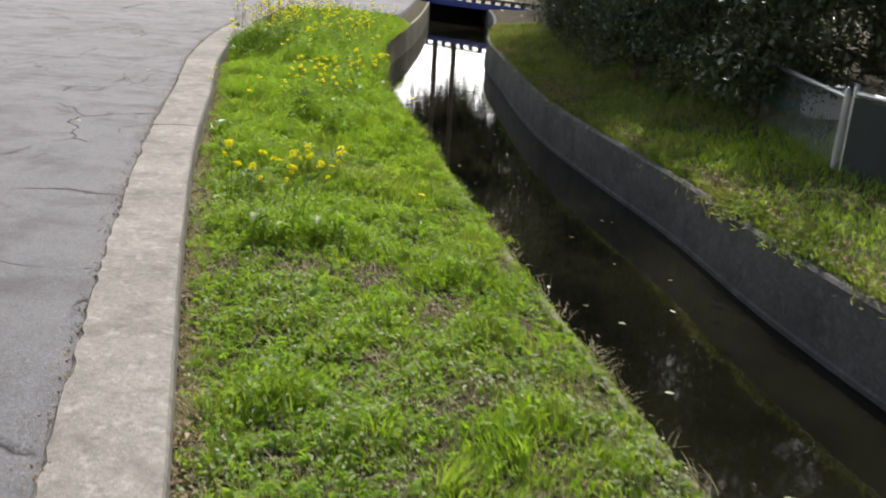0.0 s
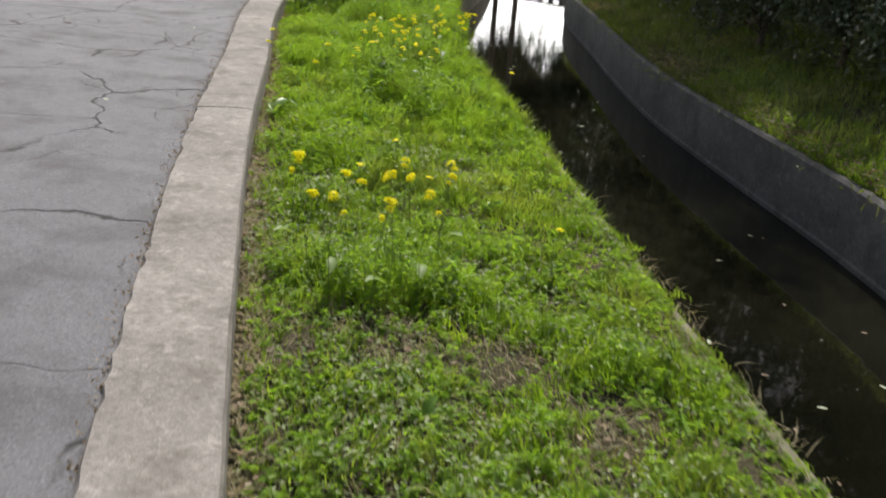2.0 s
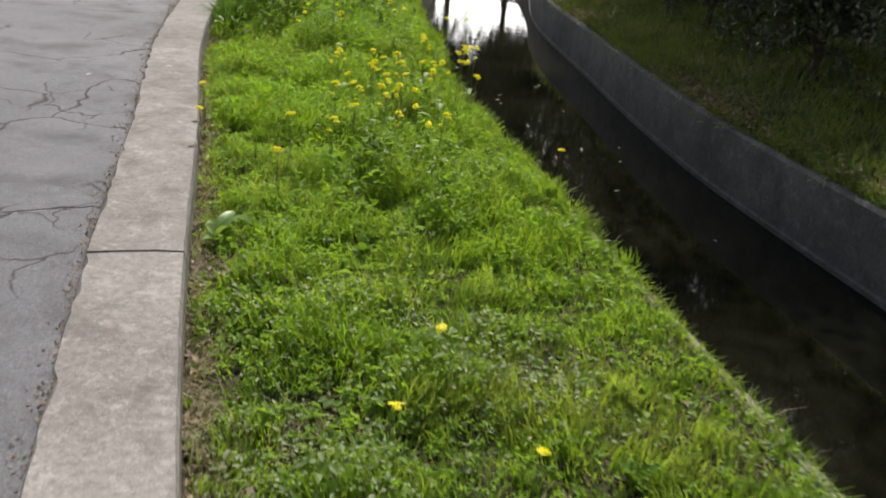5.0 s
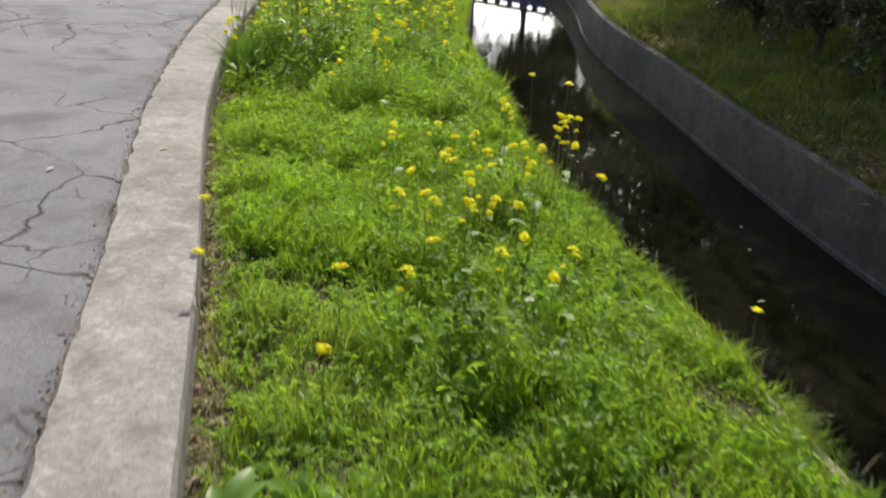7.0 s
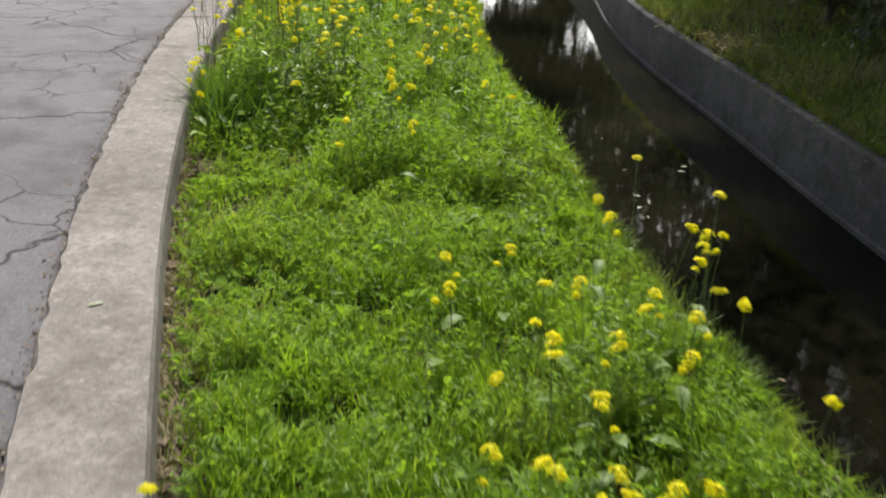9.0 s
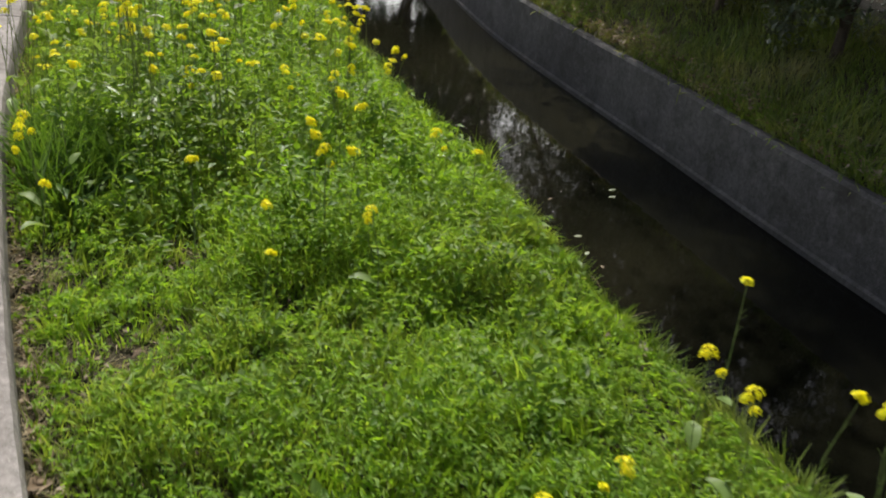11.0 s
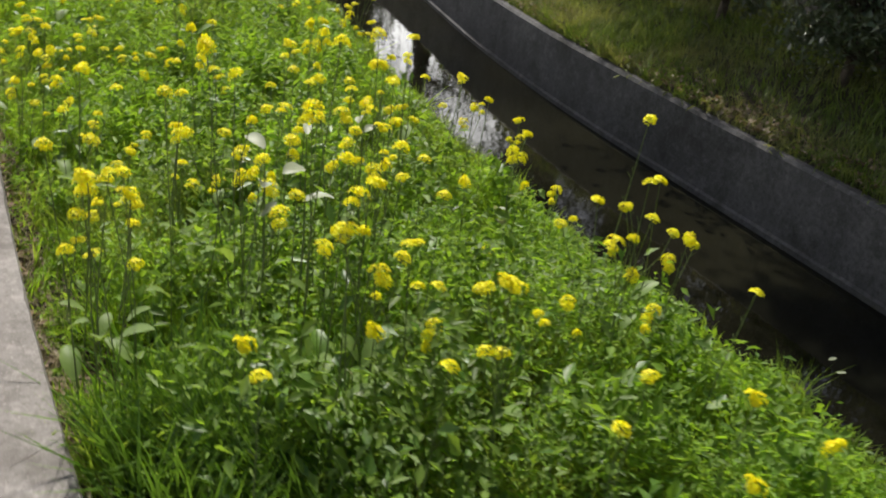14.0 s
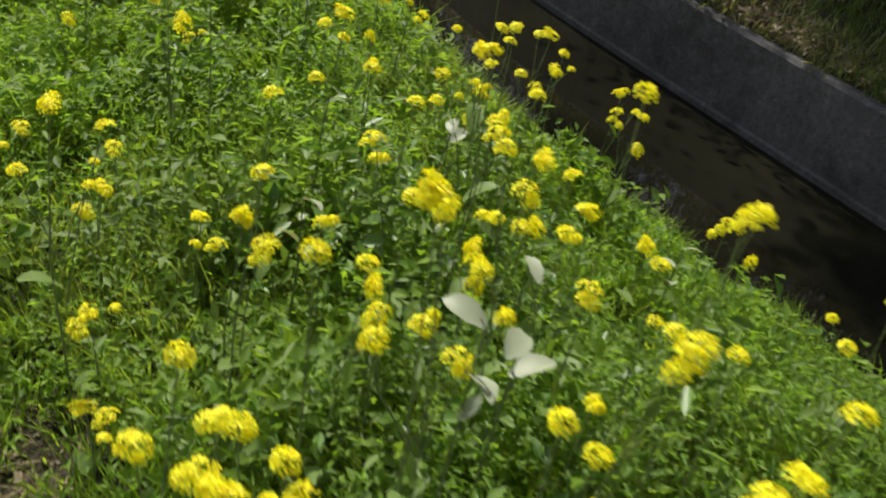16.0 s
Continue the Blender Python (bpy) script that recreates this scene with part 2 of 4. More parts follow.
# ---- clouds low over the horizon, brightest towards the sun ----
def cloud_bank():
    m = bpy.data.materials.new("cloud")
    m.use_nodes = True
    m.node_tree.nodes.remove(m.node_tree.nodes["Principled BSDF"])
    n = noise_of(m, 0.006, 6, 0.6)
    pos = m.node_tree.nodes.new("ShaderNodeSeparateXYZ")
    wire(m, place_of(m), pos.inputs[0])
    ahead = node(m, "ShaderNodeMapRange")
    for key, value in zip(("From Min", "From Max", "To Min", "To Max"), (-300, 600, 0.35, 2.6)):
        ahead.inputs[key].default_value = value
    wire(m, pos.outputs["Y"], ahead.inputs["Value"])
    high = node(m, "ShaderNodeMapRange")
    for key, value in zip(("From Min", "From Max", "To Min", "To Max"), (60, 300, 0.55, -0.35)):
        high.inputs[key].default_value = value
    wire(m, pos.outputs["Z"], high.inputs["Value"])
    add = m.node_tree.nodes.new("ShaderNodeMath")
    wire(m, n, add.inputs[0])
    wire(m, high.outputs[0], add.inputs[1])
    mask = ramp(m, add.outputs[0], [(0.42, (0, 0, 0)), (0.62, (1, 1, 1))])
    e = m.node_tree.nodes.new("ShaderNodeEmission")
    e.inputs["Color"].default_value = (1.0, 0.99, 0.97, 1)
    wire(m, ahead.outputs[0], e.inputs["Strength"])
    tr = m.node_tree.nodes.new("ShaderNodeBsdfTransparent")
    s = m.node_tree.nodes.new("ShaderNodeMixShader")
    wire(m, mask, s.inputs[0])
    wire(m, tr.outputs[0], s.inputs[1])
    wire(m, e.outputs[0], s.inputs[2])
    wire(m, s.outputs[0], m.node_tree.nodes["Material Output"].inputs["Surface"])
    return m


cv, cf = [], []
for i in range(64):
    ca = 2 * math.pi * i / 64
    for cz in (0, 70, 150, 230, 300):
        cr = 640 - cz * 0.35
        cv.append((math.cos(ca) * cr, math.sin(ca) * cr, cz))
for i in range(64):
    for j in range(4):
        p, q = i * 5 + j, ((i + 1) % 64) * 5 + j
        cf.append((p, q, q + 1, p + 1))
clouds = tagged(link_mesh("backdrop", cv, cf, cloud_bank()), "bright hazy white clouds low over the horizon", "clouds", kind="structure")
clouds.visible_shadow = False


# ---- plan: lines that run along the canal, x for each y ----
def along(ys, xs):
    """A smooth line through places, straight beyond its ends."""
    ys, xs = np.array(ys, float), np.array(xs, float)
    sl = np.gradient(xs, ys)

    def line(y):
        y = np.asarray(y, float)
        i = np.clip(np.searchsorted(ys, y) - 1, 0, len(ys) - 2)
        h = ys[i + 1] - ys[i]
        t = np.clip((y - ys[i]) / h, 0, 1)
        v = ((2 * t**3 - 3 * t**2 + 1) * xs[i] + (t**3 - 2 * t**2 + t) * h * sl[i] + (3 * t**2 - 2 * t**3) * xs[i + 1] + (t**3 - t**2) * h * sl[i + 1])
        return v + np.where(y < ys[0], (y - ys[0]) * sl[0], 0) + np.where(y > ys[-1], (y - ys[-1]) * sl[-1], 0)
    return line


kerb_x = along([-6, -3, 0, 2, 4, 6, 8, 10, 12, 14, 17, 20], [3.1, 1.5, -0.15, -1.21, -2.28, -3.3, -4.23, -5.19, -6.01, -6.68, -7.6, -8.5])
lip_x = along([-6, -3, 0, 2.9, 4.2, 5.6, 6.6, 7.6, 8.6, 9.8, 11, 12.4, 13.3, 14.3, 16.2, 18.6, 22, 25], [5.1, 3.4, 1.7, 0.22, -0.41, -1.07, -1.52, -1.98, -2.43, -3.01, -3.48, -3.92, -4.26, -4.6, -5.0, -5.41, -6.1, -6.8])
wall_x = along([-6, -3, 0, 2, 4, 5.7, 7.5, 8.5, 9.5, 10.5, 11.8, 12.9, 14.2, 15.2, 16.6, 18.2, 20, 22.5, 26], [7.2, 5.5, 3.8, 2.7, 1.65, 0.79, 0.05, -0.44, -0.92, -1.37, -1.84, -2.2, -2.6, -2.93, -3.36, -3.72, -4.0, -4.5, -5.4])
KERB_W, LIP_Z, WALL_Z, WATER_Z, BED_Z = 0.35, -0.2, -0.2, -0.675, -1.1


def soft_noise(x, y, scale, seed=0.0):
    """Smooth waves from sums of sines, for arrays."""
    r = np.random.RandomState(int(seed * 7 + 11))
    v = 0
    for k in range(6):
        a, f, p = r.uniform(0, 6.283), scale * (0.7 + 0.25 * k), r.uniform(0, 6.283)
        v = v + np.sin((x * math.cos(a) + y * math.sin(a)) * f + p) / 6
    return v


def bank_z(x, y):
    x, y = np.asarray(x, float), np.asarray(y, float)
    k, l = kerb_x(y), lip_x(y)
    t = np.clip((x - k) / (l - k), 0, 1)
    return -0.17 + 0.02 * np.sin(t * 3.14) - 0.035 * t + 0.02 * soft_noise(x, y, 3.0, 1)


def right_z(x, y):
    d = np.asarray(x, float) - wall_x(y) - 0.07
    return WALL_Z + 0.006 + 0.16 * np.clip(d / 1.4, 0, 1) + 0.03 * soft_noise(x, y, 3.0, 2) * np.clip(d, 0, 1)


# ground: one sheet with the canal's bed in it, out to the horizon
rows_y = np.concatenate([[-1500, -400, -120, -40, -16], np.arange(-8, 26, 0.35), [30, 40, 70, 140, 400, 1500]])
verts, faces = [], []
cols = 0
for y in rows_y:
    k, l, w = float(kerb_x(y)), float(lip_x(y)), float(wall_x(y))
    sec = [(-1500 + min(k, 0), -0.06), (k - 60, -0.06), (k - 12, -0.06), (k - KERB_W - 0.3, -0.08), (k - 0.1, -0.19)]
    for i in range(11):
        x = k + 0.003 + (l - 0.1 - k) * i / 10
        sec.append((x, float(bank_z(x, y))))
    sec += [(l - 0.05, -0.3), (l - 0.03, BED_Z), ((l + w) / 2, BED_Z - 0.05), (w + 0.03, BED_Z), (w + 0.06, -0.34)]
    for i in range(9):
        x = w + 0.07 + 2.6 * (i / 8) ** 1.3
        sec.append((x, float(right_z(x, y))))
    sec += [(w + 8, -0.05), (w + 60, -0.05), (w + 1500, -0.05)]
    cols = len(sec)
    verts += [(x, y, z) for x, z in sec]
for i in range(len(rows_y) - 1):
    for j in range(cols - 1):
        a = i * cols + j
        faces.append((a, a + 1, a + cols + 1, a + cols))
tagged(link_mesh("ground", verts, faces, M_SOIL, smooth=True), "brown soil and short turf on both banks", "ground", kind="structure")


def ribbon(name, ys, section, mat, label, category, closed=True, smooth=False):
    """A solid that follows the plan: section(y) gives the ring of (x, z) at y."""
    v, f = [], []
    n = 0
    for y in ys:
        ring = section(float(y))
        n = len(ring)
        v += [(x, float(y), z) for x, z in ring]
    for i in range(len(ys) - 1):
        for j in range(n if closed else n - 1):
            a, b = i * n + j, i * n + (j + 1) % n
            f.append((a, b, b + n, a + n))
    if closed:
        f.append(tuple(range(n)))
        f.append(tuple(range((len(ys) - 1) * n, len(ys) * n))[::-1])
    return tagged(link_mesh(name, v, f, mat, smooth=smooth), label, category, kind="structure")


# road with a ragged edge along the kerb, widening to the bridge
road_rows = np.concatenate([[-300, -60, -16], np.arange(-8, 21.0, 0.06), np.arange(21, 30, 0.5), [60, 300]])
rv, rf = [], []
rr = np.random.RandomState(5)
for y in road_rows:
    k = float(kerb_x(y)) - KERB_W
    edge = k - 0.022 - 0.02 * rr.rand() - 0.022 * max(0, float(soft_noise(y, 0, 4.0, 3)))
    if y > 18.7:
        edge = min(float(lip_x(y)) - 0.35, k + (y - 18.7) * 4.5)
    dip = -0.014 - 0.008 * rr.rand()
    low = -0.06 * min(1, max(0, (y - 16) / 4))
    rv += [(edge - 9, y, low - 0.02), (edge - 2.5, y, low), (edge - 0.5, y, low - 0.004), (edge - 0.03, y, low + dip + 0.006), (edge, y, low + dip - 0.008), (edge, y, -0.2)]
for i in range(len(road_rows) - 1):
    for j in range(5):
        a = i * 6 + j
        rf.append((a, a + 1, a + 7, a + 6))
tagged(link_mesh("road", rv, rf, M_ASPHALT, smooth=True), "worn grey asphalt road with fine cracks", "road", kind="structure")

# kerb: cast lengths with open joints
joints = [-9.0, -1.2, 6.4, 13.8, 18.6]
kerb = tagged(new("kerb"), "weathered wide concrete kerb, chipped along its edge", "kerb", kind="structure")
kr = np.random.RandomState(8)
for a, b in zip(joints[:-1], joints[1:]):
    ys = np.linspace(a + 0.009, b - 0.009, int((b - a) / 0.07))
    v, f = [], []
    for i, y in enumerate(ys):
        k = float(kerb_x(y))
        s = (float(kerb_x(y + 0.05)) - float(kerb_x(y - 0.05))) / 0.1
        c = 1 / math.sqrt(1 + s * s)
        wv = 0.004 * math.sin(y * 2.1) + 0.003 * math.sin(y * 5.3)
        chip = 0.010 + 0.035 * max(0, kr.rand() - 0.45)
        chip2 = 0.008 + 0.012 * max(0, kr.rand() - 0.6)
        ring = [(0, -0.3), (0.0, -0.03), (-chip2, -0.004 + wv), (-0.10, wv + 0.002), (-0.22, wv + 0.002), (-KERB_W + chip, wv - 0.001), (-KERB_W, -0.016 - chip * 0.7), (-KERB_W, -0.3)]
        v += [(k + dx * c, y - dx * s * c, z) for dx, z in ring]
    for i in range(len(ys) - 1):
        for j in range(8):
            p, q = i * 8 + j, i * 8 + (j + 1) % 8
            f.append((p, q, q + 8, p + 8))
    f.append(tuple(range(8)))
    f.append(tuple(range((len(ys) - 1) * 8, len(ys) * 8))[::-1])
    link_mesh("kerb_stone", v, f, M_KERB, kerb)

canal_y = np.concatenate([np.arange(-14, 26, 0.2), [32, 45, 60]])
ribbon("canal_wall_left", canal_y, lambda y: [(float(lip_x(y)) + dx, z) for dx, z in ((-0.06, -0.6), (-0.06, LIP_Z - 0.012), (-0.05, LIP_Z), (-0.012, LIP_Z), (0, LIP_Z - 0.012), (0.015, -1.05), (-0.06, -1.05))], M_LIP,
       "thin concrete lip of the canal under overhanging grass", "canal wall")
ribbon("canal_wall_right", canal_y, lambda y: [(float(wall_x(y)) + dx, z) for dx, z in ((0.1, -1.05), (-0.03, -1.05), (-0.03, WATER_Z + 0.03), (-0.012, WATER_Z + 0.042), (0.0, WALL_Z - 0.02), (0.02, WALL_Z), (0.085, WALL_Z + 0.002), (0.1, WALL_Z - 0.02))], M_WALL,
       "stained grey concrete canal wall with a low footing, shade deepened in its colour", "canal wall")
wy = np.concatenate([np.arange(-14, 26, 0.5), [32, 45, 60]])
wv, wf = [], []
for y in wy:
    l, w = float(lip_x(y)) + 0.004, float(wall_x(y)) - 0.03
    wv += [(l + (w - l) * i / 4, y, WATER_Z) for i in range(5)]
for i in range(len(wy) - 1):
    for j in range(4):
        a = i * 5 + j
        wf.append((a, a + 1, a + 6, a + 5))
tagged(link_mesh("water", wv, wf, M_WATER, smooth=True), "still murky brown canal water reflecting the sky", "water", kind="structure")

# ---- grass and weeds on the bank ----
MOUNDS = [(-2.9, 7.65, 0.35, 0.12), (-3.12, 7.9, 0.3, 0.12), (-5.65, 12.6, 0.45, 0.2), (-5.2, 12.3, 0.4, 0.16), (-4.2, 11.38, 0.4, 0.2), (-4.13, 10.12, 0.3, 0.1),
          (-5.68, 12.0, 0.33, 0.18), (-5.12, 11.8, 0.45, 0.22), (-4.66, 11.1, 0.35, 0.2), (-4.76, 12.35, 0.5, 0.2), (-5.6, 11.85, 0.28, 0.2), (-4.8, 12.0, 0.4, 0.2), (-5.5, 13.4, 0.5, 0.2), (-5.3, 14.6, 0.9, 0.2), (-6.0, 16.5, 0.9, 0.2)]
BARE = [(-1.34, 4.23, 0.24), (-0.95, 3.88, 0.18), (-1.04, 3.33, 0.12), (-5.0, 11.04, 0.18), (-5.0, 10.4, 0.2), (-5.45, 10.88, 0.22), (-3.65, 7.66, 0.1), (-4.65, 11.5, 0.08), (-1.75, 4.1, 0.16), (-2.05, 4.0, 0.16), (-5.95, 12.2, 0.16), (-6.1, 12.6, 0.16), (-3.5, 6.58, 0.13)]
rnd = np.random.RandomState(21)
MOUNDS += [(-2.25, 4.62, 0.2, 0.13), (-1.85, 4.6, 0.24, 0.14), (-2.05, 4.45, 0.2, 0.1), (-3.6, 9.05, 0.32, 0.10), (-3.25, 9.25, 0.3, 0.12), (-3.3, 8.5, 0.25, 0.08)]
for my in np.linspace(2.2, 18, 85):
    mk, ml = float(kerb_x(my)), float(lip_x(my))
    MOUNDS.append((mk + 0.15 + (ml - mk - 0.3) * rnd.rand(), my + rnd.normal(0, 0.1), rnd.uniform(0.07, 0.2), rnd.uniform(0.03, 0.10)))


def canopy(x, y):
    """How high the plants stand."""
    k = kerb_x(y)
    h = 0.055 + 0.025 * soft_noise(x, y, 4.0, 4) + 0.02 * soft_noise(x, y, 11.0, 5)
    h = h + 0.06 * np.clip((y - 5.6) / 3.0, 0, 1) + 0.07 * np.clip((y - 10.6) / 1.5, 0, 1)
    for mx, my, r, mh in MOUNDS:
        h = h + mh * np.exp(-((x - mx) ** 2 + (y - my) ** 2) / r**2)
    far = 1 - 0.35 * np.clip((y - 8.0) / 2.0, 0, 1)
    h = h * (0.78 + far * (1.25 * soft_noise(x, y, 9.0, 16) + 0.6 * soft_noise(x, y, 24.0, 17))).clip(0.18, 1.7)
    h = h * (0.62 + 0.62 * cell(x, y, 0.13, 1) + 0.25 * cell(x, y, 0.05, 2))
    h = 0.5 * np.tanh(h / 0.5)
    for mx, my, r in BARE:
        h = h * (1 - 0.65 * np.exp(-((x - mx) ** 2 + (y - my) ** 2) / r**2))
    return h * (0.45 + 0.55 * np.clip((x - k) / 0.35, 0, 1)) * (0.26 + 0.2 * np.exp(-((y - 12.0) / 1.3) ** 2) + (0.74 - 0.2 * np.exp(-((y - 12.0) / 1.3) ** 2)) * np.clip((lip_x(y) - x) / 0.42, 0, 1))


def bare(x, y):
    b = 0 * x
    for mx, my, r in BARE:
        b = np.maximum(b, np.exp(-((x - mx) ** 2 + (y - my) ** 2) / r**2))
    return np.maximum(b, 0.95 * np.exp(-(np.abs(x - kerb_x(y)) / (0.13 + 0.07 * soft_noise(x, y, 3.0, 15))) ** 2))


def on_bank(n, y0, y1, over=0.05):
    y = rnd.uniform(y0, y1, n)
    k, l = kerb_x(y) + 0.015, lip_x(y) + over
    return k + (l - k) * rnd.rand(n), y


def cell(x, y, size, seed):
    """A number from 0 to 1 for each clump: plants within one ragged cell share it."""
    u = x / size + 0.6 * soft_noise(x, y, 21.0, seed + 30)
    v = y / size + 0.6 * soft_noise(x, y, 19.0, seed + 31)
    q = np.sin(np.floor(u) * 127.1 + np.floor(v) * 311.7 + seed * 74.7) * 43758.5453
    return q - np.floor(q)


def clump_turn(x, y):
    """The way in which the blades of one clump lean."""
    return 6.283 * cell(x, y, 0.11, 3)


def blades(name, x, y, z, h, w, lean, mat):
    """Bent blades, each of two quads narrowing to a tip."""
    n = len(x)
    a, t = rnd.uniform(0, 6.283, n), clump_turn(x, y) + rnd.normal(0, 0.8, n)
    ax, ay = np.cos(a) * w / 2, np.sin(a) * w / 2
    lx, ly = np.cos(t) * lean * h, np.sin(t) * lean * h
    up = h * np.sqrt(np.maximum(0.15, 1 - np.minimum(lean, 0.95) ** 2))
    co = np.empty((n, 5, 3))
    co[:, 0] = np.stack([x - ax, y - ay, z], 1)
    co[:, 1] = np.stack([x + ax, y + ay, z], 1)
    co[:, 2] = np.stack([x + lx * 0.35 + ax * 0.8, y + ly * 0.35 + ay * 0.8, z + up * 0.6], 1)
    co[:, 3] = np.stack([x + lx * 0.35 - ax * 0.8, y + ly * 0.35 - ay * 0.8, z + up * 0.6], 1)
    co[:, 4] = np.stack([x + lx, y + ly, z + up], 1)
    base = (np.arange(n) * 5)[:, None]
    loops = (base + np.array([0, 1, 2, 3, 3, 2, 4])[None]).ravel()
    return big_mesh(name, co.reshape(-1, 3), loops, np.tile([4, 3], n), mat)


def leaves(name, c, length, width, mat, tilt=0.7):
    """Small pointed leaves round the places c: two faces folded along the middle."""
    n = len(c)
    a = rnd.uniform(0, 6.283, n)
    e = rnd.normal(0.15, tilt, n)
    d = np.stack([np.cos(a) * np.cos(e), np.sin(a) * np.cos(e), np.sin(e)], 1)
    s = np.stack([-np.sin(a), np.cos(a), rnd.normal(0, 0.35, n)], 1)
    nrm = np.cross(d, s)
    L, Wd = np.broadcast_to(length, n)[:, None], np.broadcast_to(width, n)[:, None]
    co = np.empty((n, 4, 3))
    co[:, 0] = c - d * L / 2
    co[:, 1] = c + s * Wd / 2 + nrm * Wd * 0.2 + d * L * 0.05
    co[:, 2] = c + d * L / 2 - nrm * L * 0.12
    co[:, 3] = c - s * Wd / 2 + nrm * Wd * 0.2 + d * L * 0.05
    base = (np.arange(n) * 4)[:, None]
    loops = (base + np.array([0, 1, 2, 0, 2, 3])[None]).ravel()
    return big_mesh(name, co.reshape(-1, 3), loops, np.tile([3, 3], n), mat)


def keep(mask, *arrays):
    return [v[mask] for v in arrays]


# fine grass
x, y = on_bank(250000, 1.0, 18.8, 0.0)
x2, y2 = on_bank(12000, -5.0, 1.0)
x, y = np.concatenate([x, x2]), np.concatenate([y, y2])
x, y = keep(rnd.rand(len(x)) > np.maximum(bare(x, y) * 0.9, 0.12 + 0.5 * np.clip((5.6 - y) / 1.5, 0, 1) * np.clip(0.5 + 1.4 * soft_noise(x, y, 5.0, 18), 0, 1) + 0.5 * np.clip(-1.5 * soft_noise(x, y, 9.0, 16), 0, 1)), x, y)
c = canopy(x, y)
h = np.minimum(c, 0.10 + 0.55 * np.maximum(c - 0.1, 0)) * rnd.uniform(0.45, 1.35, len(x)) + 0.015
tagged(blades("grass", x, y, bank_z(x, y) - 0.005, h, 0.0035 + 0.004 * rnd.rand(len(x)), 0.2 + 0.65 * rnd.rand(len(x)), M_GRASS), "fresh green grass of uneven height on the bank", "grass", kind="stuff")

# tall tufts, in bunches
tx, ty = on_bank(420, 1.5, 16.5)
tc = np.concatenate([canopy(tx, ty)])
x = np.repeat(tx, 34) + rnd.normal(0, 0.022, 420 * 34)
y = np.repeat(ty, 34) + rnd.normal(0, 0.022, 420 * 34)
h = np.repeat(np.minimum(tc, 0.14) * rnd.uniform(1.1, 1.8, 420) + 0.03, 34) * rnd.uniform(0.6, 1.1, 420 * 34)
tagged(blades("grass_tuft", x, y, bank_z(x, y), h, 0.006, 0.25 + 0.6 * rnd.rand(len(x)), M_GRASS), "taller bunches of long green grass", "grass", kind="stuff")

# a lush tuft near the kerb, shade among its blades painted as dark green
n = 3600
x = -5.55 + rnd.normal(0, 0.17, n)
y = 11.75 + rnd.normal(0, 0.2, n)
x, y = keep(x > kerb_x(y) + 0.1, x, y)
tagged(blades("shade_tuft", x, y, bank_z(x, y), rnd.uniform(0.14, 0.42, len(x)), rnd.uniform(0.006, 0.012, len(x)), 0.2 + 0.65 * rnd.rand(len(x)), M_DOCK), "tuft of long lush grass, dark green with the shade between blades painted in", "grass", kind="stuff")

# overhang at the canal's lip
n = 20000
y = rnd.uniform(2.2, 18, n)
ov = np.clip(0.5 + 0.5 * soft_noise(y, 0 * y, 5.0, 9) + 0.45 * np.clip((y - 5.5) / 3, 0, 1), 0, 1)
y, ov = keep(rnd.rand(n) < ov, y, ov)
x = lip_x(y) - 0.05 + 0.06 * rnd.rand(len(y)) * ov
tagged(blades("edge_grass", x, y, np.full(len(y), LIP_Z - 0.03), (0.045 + 0.045 * np.clip((y - 5) / 3, 0, 1)) * rnd.uniform(0.4, 1.6, len(y)), 0.006, 0.5 + 0.6 * rnd.rand(len(y)), M_GRASS), "grass leaning out over the water's edge", "grass", kind="stuff")

# feathery leaves: fronds of small leaflets
fx, fy = on_bank(36000, 1.5, 18.6, -0.04)
want = 0.28 + 0.5 * soft_noise(fx, fy, 2.5, 6) + 0.5 * np.clip((fy - 7) / 3, 0, 1)
fx, fy = keep((rnd.rand(len(fx)) < want) & (rnd.rand(len(fx)) > bare(fx, fy)), fx, fy)
nf, m = len(fx), 11
fa, fh = rnd.uniform(0, 6.283, nf), canopy(fx, fy) * rnd.uniform(0.6, 1.15, nf) + 0.02
fl = fh * rnd.uniform(0.4, 1.1, nf)
t = np.linspace(0.25, 1, m)[None]
cx = fx[:, None] + np.cos(fa)[:, None] * fl[:, None] * t**1.6
cy = fy[:, None] + np.sin(fa)[:, None] * fl[:, None] * t**1.6
cz = bank_z(fx, fy)[:, None] + fh[:, None] * np.sin(t * 1.45)
cs = np.stack([cx, cy, cz], 2).reshape(-1, 3) + rnd.normal(0, 0.006, (nf * m, 3))
cs = cs[cs[:, 0] < lip_x(cs[:, 1]) + 0.03]
cs[:, 2] = np.minimum(cs[:, 2], bank_z(cs[:, 0], cs[:, 1]) + canopy(cs[:, 0], cs[:, 1]) * rnd.uniform(0.5, 1.15, len(cs)) + 0.01)
tagged(leaves("feathery_weed", cs, rnd.uniform(0.02, 0.045, len(cs)), rnd.uniform(0.004, 0.009, len(cs)), M_FERN, 0.5), "feathery light green weeds among the grass", "weed", kind="stuff")

